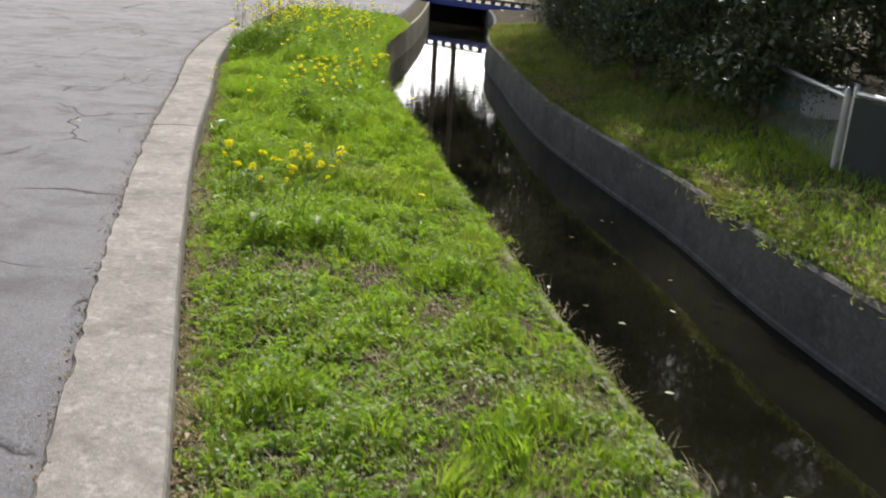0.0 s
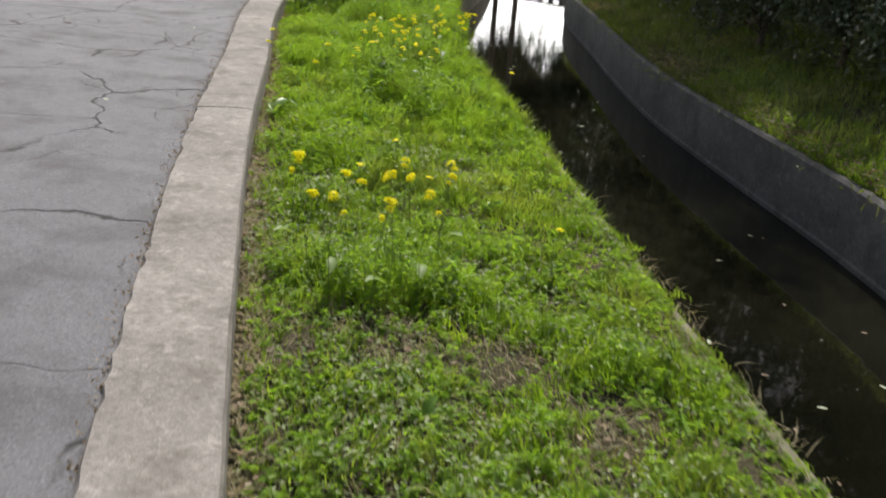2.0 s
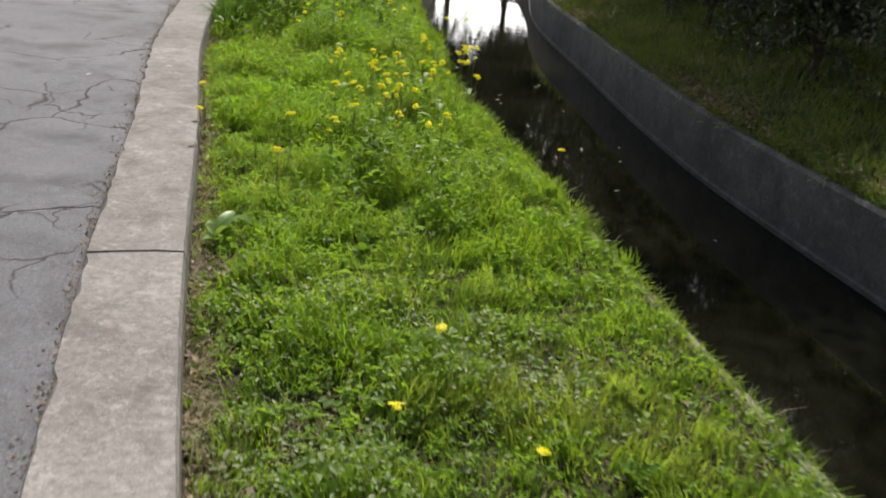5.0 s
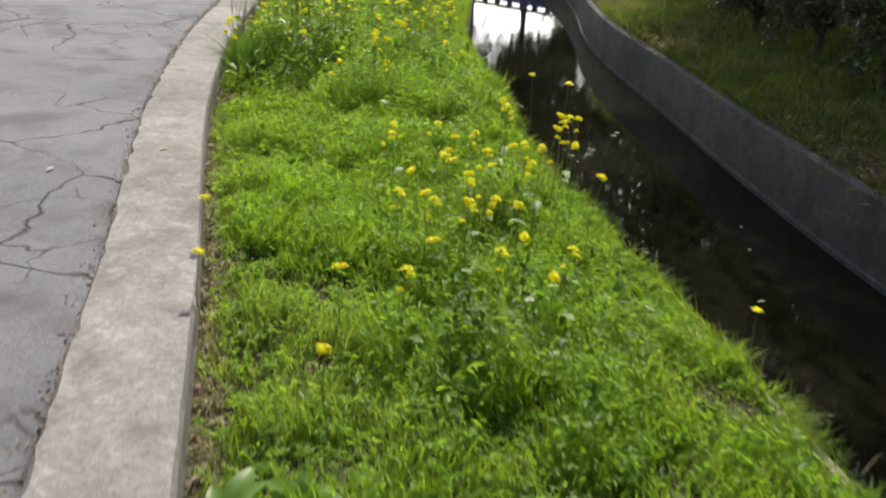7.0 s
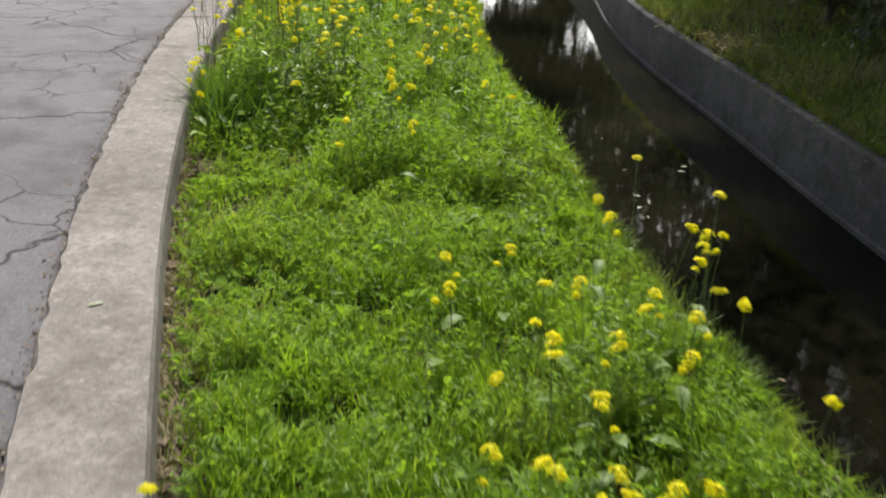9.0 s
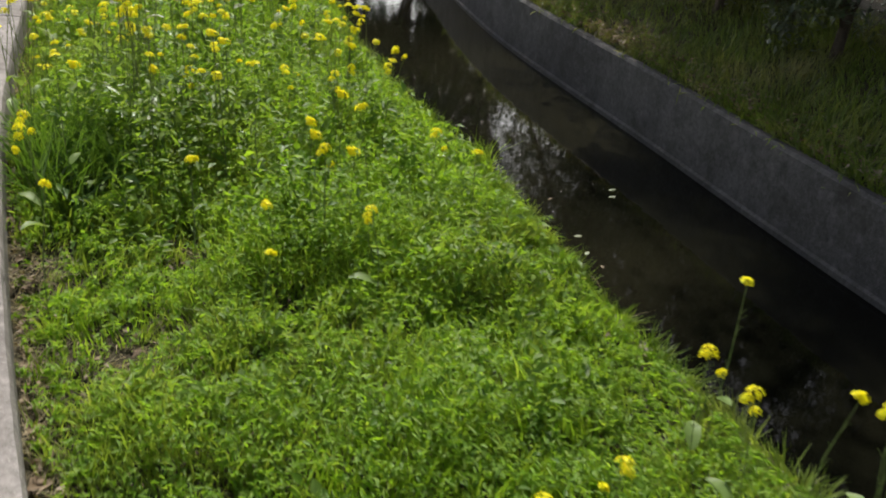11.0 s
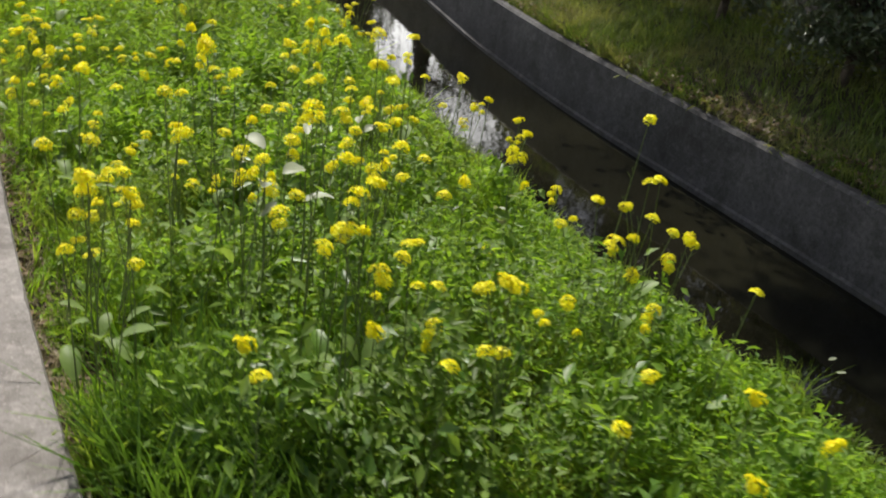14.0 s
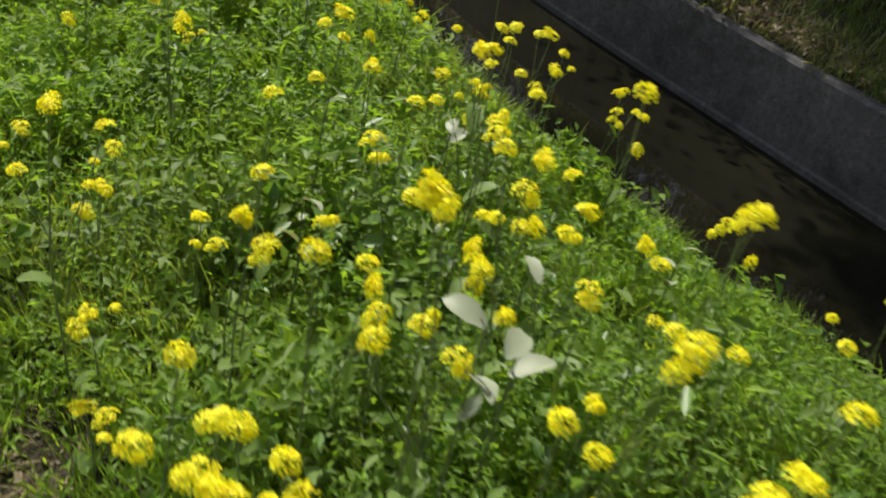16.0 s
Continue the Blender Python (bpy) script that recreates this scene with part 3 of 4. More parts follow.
# leafy weeds that make the mounds
x, y = on_bank(150000, 1.5, 18.6, 0.0)
c = canopy(x, y)
want = 0.12 + np.clip((c - 0.12) * 4, 0, 0.9) + 0.3 * np.clip(soft_noise(x, y, 3.5, 8), 0, 1)
x, y, c = keep((rnd.rand(len(x)) < want) & (rnd.rand(len(x)) > bare(x, y)), x, y, c)
x, y, c = keep(x < lip_x(y) - 0.02, x, y, c)
z = bank_z(x, y) + c * np.sqrt(rnd.uniform(0.08, 1.0, len(x)))
tagged(leaves("leafy_weed", np.stack([x, y, z], 1), rnd.uniform(0.014, 0.036, len(x)) * (1 + 0.9 * (cell(x, y, 0.16, 5) > 0.72)), rnd.uniform(0.007, 0.017, len(x)) * (1 + 0.9 * (cell(x, y, 0.16, 5) > 0.72)), M_WEED, 0.55), "low mounds of small-leaved dark green weeds", "weed", kind="stuff")

x, y = on_bank(24000, 1.5, 6.6, 0.0)
x, y = keep(rnd.rand(len(x)) < np.clip(0.35 + 1.1 * soft_noise(x, y, 4.0, 19), 0, 1), x, y)
tagged(leaves("clover", np.stack([x, y, bank_z(x, y) + canopy(x, y) * rnd.uniform(0.4, 1.1, len(x))], 1), rnd.uniform(0.012, 0.03, len(x)), rnd.uniform(0.008, 0.02, len(x)), M_GREYLEAF, 0.4), "dull grey-green ground weeds in the worn turf", "weed", kind="stuff")

# leaves of the mustard thicket: broad, at all heights, shade below painted dark
# lower leaves take a shade-dark green, upper ones a sunlit green
for name, n, lo, hi, wide, mat, label in (("thicket_leaf", 13000, 0.025, 0.075, 0.45, M_DOCK, "dense broad leaves under the mustard flowers, shade painted in as dark green"), ("sun_toned_leaf", 14000, 0.022, 0.06, 0.42, M_WEED, "broad leaves among the mustard, sunlight painted in as a lighter green")):
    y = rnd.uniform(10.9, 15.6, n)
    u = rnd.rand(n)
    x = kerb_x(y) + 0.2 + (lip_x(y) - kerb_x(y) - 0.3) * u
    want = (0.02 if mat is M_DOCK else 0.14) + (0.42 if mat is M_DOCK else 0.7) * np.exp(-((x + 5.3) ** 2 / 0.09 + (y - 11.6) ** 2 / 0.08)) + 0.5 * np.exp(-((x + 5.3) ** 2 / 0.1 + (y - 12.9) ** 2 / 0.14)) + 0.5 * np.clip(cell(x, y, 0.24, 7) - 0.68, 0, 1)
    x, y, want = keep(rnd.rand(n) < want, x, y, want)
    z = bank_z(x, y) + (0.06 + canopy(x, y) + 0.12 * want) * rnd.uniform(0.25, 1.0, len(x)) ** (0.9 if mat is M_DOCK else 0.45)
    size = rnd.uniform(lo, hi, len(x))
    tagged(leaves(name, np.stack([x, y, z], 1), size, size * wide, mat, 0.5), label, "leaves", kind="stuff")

# dry stalks by the kerb and on the bare patches
x, y = on_bank(70000, 1.0, 16.5)
x[:9000] = kerb_x(y[:9000]) + 0.01 + np.abs(rnd.normal(0, 0.07, 9000))
b = bare(x, y)
x, y = keep(rnd.rand(len(x)) < 0.06 + 0.75 * b + 0.85 * np.clip((5.9 - y) / 1.5, 0, 1) * np.clip(0.5 + 1.2 * soft_noise(x, y, 5.0, 18), 0, 1), x, y)
tagged(blades("dry_grass", x, y, bank_z(x, y) + 0.004, rnd.uniform(0.03, 0.11, len(x)), 0.0035, rnd.uniform(0.75, 1.4, len(x)), M_STRAW), "dry straw lying in worn patches and along the kerb", "dry grass", kind="stuff")
x, y = on_bank(9000, 1.0, 16.5)
x[:2600] = kerb_x(y[:2600]) + 0.012 + np.abs(rnd.normal(0, 0.07, 2600))
x, y = keep(rnd.rand(len(x)) < 0.03 + 0.6 * bare(x, y), x, y)
tagged(leaves("leaf_litter", np.stack([x, y, bank_z(x, y) + rnd.uniform(0.006, 0.03, len(x))], 1), rnd.uniform(0.015, 0.055, len(x)), rnd.uniform(0.008, 0.025, len(x)), M_LITTER, 0.25), "brown dead leaves scattered beside the kerb", "dead leaves", kind="stuff")

# far bank: grass, dirt edge, litter
n = 120000
y = rnd.uniform(3.5, 20, n)
x = wall_x(y) + 0.06 + 2.6 * rnd.rand(n) ** 1.5
x, y = keep(rnd.rand(n) < 0.35 + 0.65 * np.clip(0.6 + soft_noise(x, y, 2.2, 12), 0, 1), x, y)
h = (0.05 + 0.08 * np.clip(0.5 + soft_noise(x, y, 1.7, 13), 0, 1)) * rnd.uniform(0.5, 1.5, len(x))
# sun patch nearby and tree shade beyond are put into two grass colours
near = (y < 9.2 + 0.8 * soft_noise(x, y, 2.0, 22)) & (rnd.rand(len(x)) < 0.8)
for name, mask, mat, label in (("bank_grass", ~near, M_BANKGRASS, "rough grass on the far bank, tree shade painted in as duller green"), ("sun_bank_grass", near, M_GRASS, "grass on the far bank, dappled sun painted in as fresh green")):
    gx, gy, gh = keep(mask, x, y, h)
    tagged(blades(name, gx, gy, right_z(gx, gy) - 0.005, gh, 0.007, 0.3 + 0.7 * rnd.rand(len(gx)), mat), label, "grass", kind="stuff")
n = 5200
y = np.concatenate([rnd.uniform(4.2, 6.9, 3800), rnd.uniform(6.9, 16, 1400)])
x = wall_x(y) + 0.07 + 0.09 * rnd.rand(n)
x, y = keep(rnd.rand(n) < np.clip(0.55 + 1.3 * soft_noise(x, y, 5.0, 23), 0, 1), x, y)
n = len(x)
out, drop = rnd.rand(n), rnd.rand(n)
co = np.stack([x - 0.24 * out * drop, y + rnd.normal(0, 0.02, n), right_z(x, y) + 0.05 * (1 - drop) + 0.02 - 0.10 * np.clip(out * drop - 0.35, 0, 1)], 1)
tagged(leaves("wall_top_weed", co, rnd.uniform(0.03, 0.085, n), rnd.uniform(0.006, 0.014, n), M_BANKGRASS, 0.7), "ragged weeds and roots spilling over the canal wall", "weed", kind="stuff")
n = 4500
y = rnd.uniform(3.5, 20, n)
x = wall_x(y) + 0.06 + np.abs(rnd.normal(0, 0.16, n))
tagged(leaves("bank_litter", np.stack([x, y, right_z(x, y) + 0.02 + 0.03 * rnd.rand(n)], 1), rnd.uniform(0.02, 0.07, n), rnd.uniform(0.012, 0.03, n), M_LITTER, 0.35), "dead leaves and dirt along the top of the canal wall", "dead leaves", kind="stuff")


# ---- mustard plants ----
def flower_head_mesh(seed, dia, lobes=1):
    """A loose flat-topped cluster of small four-petalled florets, round one or more middles."""
    r = random.Random(seed)
    v, f = [], []
    mids = [Vector((0, 0, 0))] + [Vector((r.uniform(-0.6, 0.6), r.uniform(-0.6, 0.6), r.uniform(-0.7, 0.1))) * dia for _ in range(lobes - 1)]
    for i in range(34 + 26 * (lobes - 1)):
        mid = mids[i % lobes]
        size = dia * (1.0 if i % lobes == 0 else 0.7)
        a, u = r.uniform(0, 6.283), math.sqrt(r.random())
        n = Vector((math.cos(a) * u, math.sin(a) * u, 0.25 + 1.0 - u * u)).normalized()
        c = mid + Vector((math.cos(a) * u, math.sin(a) * u, 0.55 * (1 - u * u) - 0.25 * r.random())) * size * 0.56
        q = n.to_track_quat("Z", "Y")
        turn, s = r.uniform(0, 6.283), 0.0074 * r.uniform(0.7, 1.25)
        for k in range(4):
            b = turn + k * math.pi / 2
            i0 = len(v)
            for rad, da, up in ((0.12, 0, 0), (0.75, -0.45, 0.12), (1.0, 0, 0.2), (0.75, 0.45, 0.12)):
                v.append(tuple(c + q @ Vector((math.cos(b + da) * s * rad, math.sin(b + da) * s * rad, s * up))))
            f.append((i0, i0 + 1, i0 + 2, i0 + 3))
    me = bpy.data.meshes.new("flower_head")
    me.from_pydata(v, [], f)
    me.materials.append(M_PETAL)
    return me


HEADS = [flower_head_mesh(s, d, k) for s, d, k in ((1, 0.032, 1), (2, 0.036, 2), (3, 0.042, 2), (5, 0.034, 3), (4, 0.022, 1), (6, 0.018, 1))]


def leaf_mesh(name, length, width, mat, seed):
    """A broad wavy leaf with a folded midrib."""
    r = random.Random(seed)
    v, f = [], []
    n = 6
    for i in range(n + 1):
        t = i / n
        wd = width * math.sin(math.pi * min(1, t * 0.93 + 0.05)) ** 0.7 / 2
        up = 0.35 * length * math.sin(t * 2.3) * 0.5
        wob = r.uniform(-0.12, 0.12) * width
        v += [(-wd, t * length, up + wd * 0.35 + wob * 0.3), (0, t * length, up), (wd, t * length, up + wd * 0.35 - wob * 0.3)]
    for i in range(n):
        a = i * 3
        f += [(a, a + 1, a + 4, a + 3), (a + 1, a + 2, a + 5, a + 4)]
    me = bpy.data.meshes.new(name)
    me.from_pydata(v, [], f)
    me.materials.append(mat)
    me.polygons.foreach_set("use_smooth", [True] * len(me.polygons))
    return me


BROAD = [leaf_mesh("leaf", 0.10, 0.05, M_BROAD, 5), leaf_mesh("leaf", 0.07, 0.035, M_BROAD, 6)]


def mustard(seed, tops, leaf_count):
    """A plant of height 1 x its scale: a stem with branches that end in flower heads. tops: (x, y, z) of each head, the first on the main stem."""
    r = random.Random(seed)
    plant = tagged(new("mustard_plant"), "flowering mustard with bright yellow heads on thin stems", "plant", "mustard plants on the bank")
    for i, top in enumerate(tops):
        v, f = [], []
        foot = Vector((0, 0, 0)) if i == 0 else Vector(tops[0]) * r.uniform(0.35, 0.6)
        top = Vector(top)
        mid = foot.lerp(top, 0.55) + Vector((r.uniform(-0.02, 0.02), r.uniform(-0.02, 0.02), 0.0))
        tube(v, f, [foot, mid, top], [0.0024 if i == 0 else 0.0016, 0.002 if i == 0 else 0.0014, 0.0012], 4)
        # seed pods standing off the upper stem
        for k in range(5 if i == 0 else 3):
            t = r.uniform(0.45, 0.93)
            p = foot.lerp(mid, t / 0.55) if t < 0.55 else mid.lerp(top, (t - 0.55) / 0.45)
            a = r.uniform(0, 6.283)
            tube(v, f, [p, p + Vector((math.cos(a) * 0.016, math.sin(a) * 0.016, 0.02))], [0.0009, 0.0008], 3)
        link_mesh("stem", v, f, M_STEM, plant)
        head = new("flower_head", r.choice(HEADS[:4] if i == 0 else HEADS))
        head.parent = plant
        head.matrix_basis = Matrix.Translation(top) @ pose(0, 0, 0, r.uniform(-20, 20), r.uniform(-20, 20), r.uniform(0, 360))
    for i in range(leaf_count):
        lf = new("leaf", r.choice(BROAD))
        lf.parent = plant
        a = r.uniform(0, 360)
        lf.matrix_basis = Matrix.Translation(Vector(tops[0]) * r.uniform(0.08, 0.5)) @ pose(0, 0, 0, r.uniform(-5, 35), 0, a)
    return plant


PLANTS = {
    "low": [mustard(31, [(0.01, 0, 0.4)], 0), mustard(32, [(0, 0.02, 0.4), (0.045, 0.01, 0.34)], 1), mustard(33, [(-0.02, 0, 0.4), (0.03, 0.04, 0.37), (-0.05, 0.03, 0.33)], 1)],
    "tall": [mustard(41, [(0.02, 0, 0.75)], 1), mustard(42, [(0, 0.03, 0.75), (0.07, 0.02, 0.66)], 2), mustard(43, [(-0.03, 0, 0.75), (0.07, 0.05, 0.68), (-0.08, 0.04, 0.6), (0.02, -0.08, 0.63)], 2)],
}
plant_r = random.Random(77)
used = set()


def plant_at(x, y, top, kind=None, variant=None):
    z = float(bank_z(x, y))
    x = min(max(x, float(kerb_x(y)) + 0.03), float(lip_x(y)) - 0.03)
    tall = top - z
    kind = kind or ("tall" if tall > 0.55 else "low")
    v = plant_r.randrange(3) if variant is None else variant
    src = PLANTS[kind][v]
    s = max(0.35, tall / (0.75 if kind == "tall" else 0.4))
    m = Matrix.Translation((x, y, z)) @ pose(0, 0, 0, plant_r.uniform(-5, 5), plant_r.uniform(-5, 5), plant_r.uniform(0, 360)) @ Matrix.Diagonal((0.9, 0.9, s, 1) if kind == "low" else (1, 1, s, 1))
    if (kind, v) in used:
        k = src.scale
        copy_thing(src, m @ Matrix.Diagonal((1 / k.x, 1 / k.y, 1 / k.z, 1)))
    else:
        used.add((kind, v))
        src.matrix_basis = m


FLOWERS = {
    "clump_low": (0.30, [(-2.36, 4.65), (-2.02, 4.91), (-2.08, 4.61), (-2.08, 4.57), (-2.00, 4.66), (-1.94, 4.76), (-1.82, 4.93), (-1.79, 4.75), (-2.17, 4.38), (-2.09, 4.38), (-1.95, 4.57), (-1.87, 4.38), (-1.89, 4.30), (-1.77, 4.47), (-2.39, 4.67)]),
    "single": (0.04, [(-1.36, 5.07), (-2.44, 6.07), (-2.50, 5.64), (-2.08, 5.47)]),
    "middle": (0.18, [(-4.28, 8.17), (-4.09, 7.73), (-3.92, 9.42), (-3.75, 9.60), (-3.61, 9.33), (-3.60, 9.10), (-3.63, 8.80), (-3.50, 8.99), (-3.35, 9.02), (-3.28, 9.33), (-3.51, 8.46), (-3.61, 8.46), (-3.40, 8.70), (-3.33, 8.53), (-3.40, 8.02), (-3.08, 8.22), (-2.97, 8.15), (-3.15, 8.04), (-2.96, 7.92), (-3.62, 7.68), (-3.40, 7.76), (-3.47, 7.28), (-4.63, 10.46), (-4.63, 10.79)]),
    "edge": (0.25, [(-3.45, 9.94), (-3.41, 9.71), (-3.47, 9.27), (-3.28, 9.15), (-3.16, 9.13), (-3.36, 8.92), (-3.16, 8.95), (-3.52, 8.92), (-3.53, 8.81), (-3.40, 8.68), (-3.51, 8.38), (-3.31, 8.36), (-3.21, 8.38), (-3.12, 8.42), (-3.88, 9.23), (-4.30, 10.74), (-4.13, 11.31), (-3.99, 11.23), (-3.19, 9.81), (-3.06, 9.70), (-3.14, 9.61), (-3.19, 9.51), (-3.11, 9.36), (-3.02, 9.24), (-2.90, 8.78)]),
    "behind": (0.34, [(-5.62, 12.66), (-5.54, 12.46), (-5.44, 12.95), (-5.12, 12.67), (-5.01, 13.32), (-5.34, 12.57), (-5.23, 12.23), (-5.52, 11.64), (-5.21, 11.73), (-5.10, 11.74), (-4.90, 12.61), (-5.24, 12.75), (-5.15, 13.02), (-5.52, 11.12), (-5.42, 10.94), (-5.31, 10.54), (-4.78, 11.94), (-4.52, 11.87), (-4.58, 11.25), (-4.54, 11.16), (-4.47, 11.50), (-4.51, 11.01), (-4.39, 11.00), (-4.90, 10.70)]),
    "thicket": (0.55, [(-6.05, 12.75), (-5.71, 13.44), (-5.67, 12.85), (-5.77, 12.54), (-5.49, 13.20), (-5.45, 12.99), (-5.40, 12.87), (-5.97, 12.16), (-5.92, 12.07), (-5.86, 11.89), (-5.80, 11.96), (-5.69, 12.34), (-5.54, 12.32), (-5.50, 12.51), (-5.56, 12.22), (-5.36, 12.35), (-5.27, 12.75), (-5.22, 13.11), (-5.02, 13.33), (-5.02, 13.16), (-5.16, 13.01), (-5.09, 12.95), (-5.19, 12.57), (-5.21, 12.43)]),
    "thicket_front": (0.5, [(-5.21, 12.20), (-5.11, 12.06), (-4.95, 11.75), (-5.2, 11.37), (-4.89, 11.24), (-4.78, 11.39), (-4.96, 11.63), (-5.12, 12.27), (-5.48, 11.33)]),
}
for name, (top, spots) in FLOWERS.items():
    for x, y in spots:
        plant_at(x, y, top + plant_r.uniform(-0.03, 0.03), variant=plant_r.choice((0, 0, 1, 2) if "thicket" in name else (0, 0, 1)))
# the tall plants that lean over the water
for x, y, top, v in ((-4.58, 12.23, 0.70, 0), (-4.45, 12.24, 0.52, 2), (-4.6, 12.26, 0.45, 2), (-4.57, 12.1, 0.52, 1), (-4.35, 11.9, 0.40, 0), (-3.14, 9.46, 0.47, 0), (-3.36, 10.11, 0.38, 0), (-3.07, 9.69, 0.26, 1), (-2.29, 8.07, 0.10, 0), (-4.37, 11.27, 0.37, 0), (-4.48, 12.19, 0.55, 0), (-5.41, 11.94, 0.91, 1), (-5.53, 12.10, 0.84, 2), (-5.33, 12.38, 0.67, 1), (-5.245, 12.31, 0.83, 0),
                     (-5.43, 11.85, 0.76, 0), (-5.32, 11.80, 0.74, 1), (-5.29, 11.75, 0.76, 0), (-5.93, 11.95, 0.63, 1), (-5.81, 12.08, 0.5, 1), (-5.87, 11.92, 0.54, 2), (-5.74, 12.17, 0.69, 0), (-5.26, 11.77, 0.66, 2),
                     (-5.36, 11.62, 0.6, 1), (-5.47, 11.92, 0.56, 0), (-5.40, 11.81, 0.56, 1), (-5.16, 11.80, 0.48, 2), (-5.56, 11.81, 0.65, 1)):
    plant_at(x, y, top, variant=v)
# smaller heads scattered through the thicket
for i in range(30):
    y = plant_r.uniform(12.2, 14.4)
    k, l = float(kerb_x(y)), float(lip_x(y))
    x = k + 0.12 + (l - k - 0.25) * plant_r.random() ** 1.25
    plant_at(x, y, float(canopy(x, y)) - 0.17 + plant_r.uniform(0.1, 0.34), "low", plant_r.choice((0, 1, 1, 2)))
# the far stretch before the bridge
for i in range(95):
    y = plant_r.uniform(13.4, 18.4)
    k, l = float(kerb_x(y)), float(lip_x(y))
    u = plant_r.random() ** 1.4
    plant_at(k + 0.06 + (l - k - 0.1) * u, y, float(canopy(k + (l - k) * u, y)) - 0.17 + plant_r.uniform(0.12, 0.4))

# pale broad leaves among the flowers
pale_a, pale_b = leaf_mesh("pale_leaf", 0.10, 0.055, M_PALE, 8), leaf_mesh("pale_leaf", 0.07, 0.03, M_PALE, 9)
for i, (x, y, z, s) in enumerate(((-5.42, 12.2, 0.6, 0.8), (-5.52, 12.14, 0.58, 0.7), (-5.5, 11.9, 0.2, 0.45), (-5.3, 11.75, 0.2, 0.4), (-5.2, 13.1, 0.35, 0.6), (-5.6, 12.85, 0.3, 0.6), (-4.75, 12.7, 0.25, 0.6), (-3.2, 7.9, 0.02, 0.5), (-3.05, 8.05, 0.02, 0.45), (-2.9, 7.8, 0.0, 0.45))):
    plant = tagged(new("broadleaf_weed"), "weed with wide pale grey-green leaves in sunlight", "plant", "pale leaved weeds")
    plant.matrix_basis = Matrix.Translation((x, y, float(bank_z(x, y))))
    v, f = [], []
    tall = z - float(bank_z(x, y))
    tube(v, f, [(0, 0, 0), (0.01, 0.01, tall * 0.6), (0, 0, tall)], [0.004, 0.003, 0.002], 4)
    link_mesh("stem", v, f, M_STEM, plant)
    for k in range(3):
        lf = new("leaf", pale_a if (k + i) % 3 else pale_b)
        lf.parent = plant
        lf.matrix_basis = Matrix.Translation((0, 0, tall * (1 - 0.12 * k))) @ pose(0, 0, 0, plant_r.uniform(-25, 40), plant_r.uniform(-30, 30), k * 137 + 40 * i) @ Matrix.Scale(s, 4)


# low rosettes of broad leaves
DOCK = [leaf_mesh("leaf", 0.15, 0.065, M_DOCK, 51), leaf_mesh("leaf", 0.11, 0.05, M_DOCK, 52), leaf_mesh("leaf", 0.085, 0.05, M_BROAD, 53)]
spots = [(-3.58, 6.85, 0.05, 1.0), (-3.45, 7.0, 0.03, 0.85), (-1.15, 3.5, 0.0, 0.7), (-1.5, 3.75, 0.0, 0.6), (-0.7, 3.6, 0.0, 0.6), (-5.57, 13.3, 0.18, 1.2), (-5.4, 13.15, 0.2, 1.2), (-5.7, 13.1, 0.15, 1.0), (-5.75, 12.55, 0.15, 1.0), (-5.6, 12.5, 0.2, 1.1),
         (-5.35, 12.0, 0.25, 1.0), (-5.1, 12.3, 0.2, 1.0), (-5.55, 11.75, 0.15, 1.0), (-5.3, 11.7, 0.2, 1.1), (-4.9, 12.5, 0.2, 1.0), (-3.1, 7.9, 0.05, 0.9), (-2.95, 7.75, 0.05, 0.8), (-3.2, 8.0, 0.05, 0.8), (-4.1, 10.2, 0.05, 0.7), (-4.3, 11.3, 0.12, 0.9), (-2.3, 4.7, 0.05, 0.7), (-1.8, 4.6, 0.05, 0.7), (-2.5, 5.6, 0.0, 0.6), (-3.0, 7.0, 0.0, 0.6)]
for i in range(26):
    y = plant_r.uniform(3, 16)
    k, l = float(kerb_x(y)), float(lip_x(y))
    spots.append((k + 0.2 + (l - k - 0.4) * plant_r.random(), y, 0.0, plant_r.uniform(0.45, 0.75)))
for i, (x, y, up, s) in enumerate(spots):
    plant = tagged(new("dock_plant"), "low weed with a rosette of broad dark green leaves", "plant", "broad leaved rosettes")
    plant.location = (x, y, float(bank_z(x, y)) - 0.005)
    for k in range(7):
        lf = new("leaf", DOCK[(k + i) % 3])
        lf.parent = plant
        lf.matrix_basis = Matrix.Translation((0, 0, 0.01 + up * (0.3 + 0.7 * plant_r.random()))) @ pose(0, 0, 0, plant_r.uniform(10, 55), plant_r.uniform(-20, 20), k * 51 + plant_r.uniform(-20, 20)) @ Matrix.Scale(s * plant_r.uniform(0.7, 1.1), 4)
    v, f = [], []
    tube(v, f, [(0, 0, -0.02), (0, 0, 0.02 + up)], [0.004, 0.003], 5)
    link_mesh("stem", v, f, M_STEM, plant)

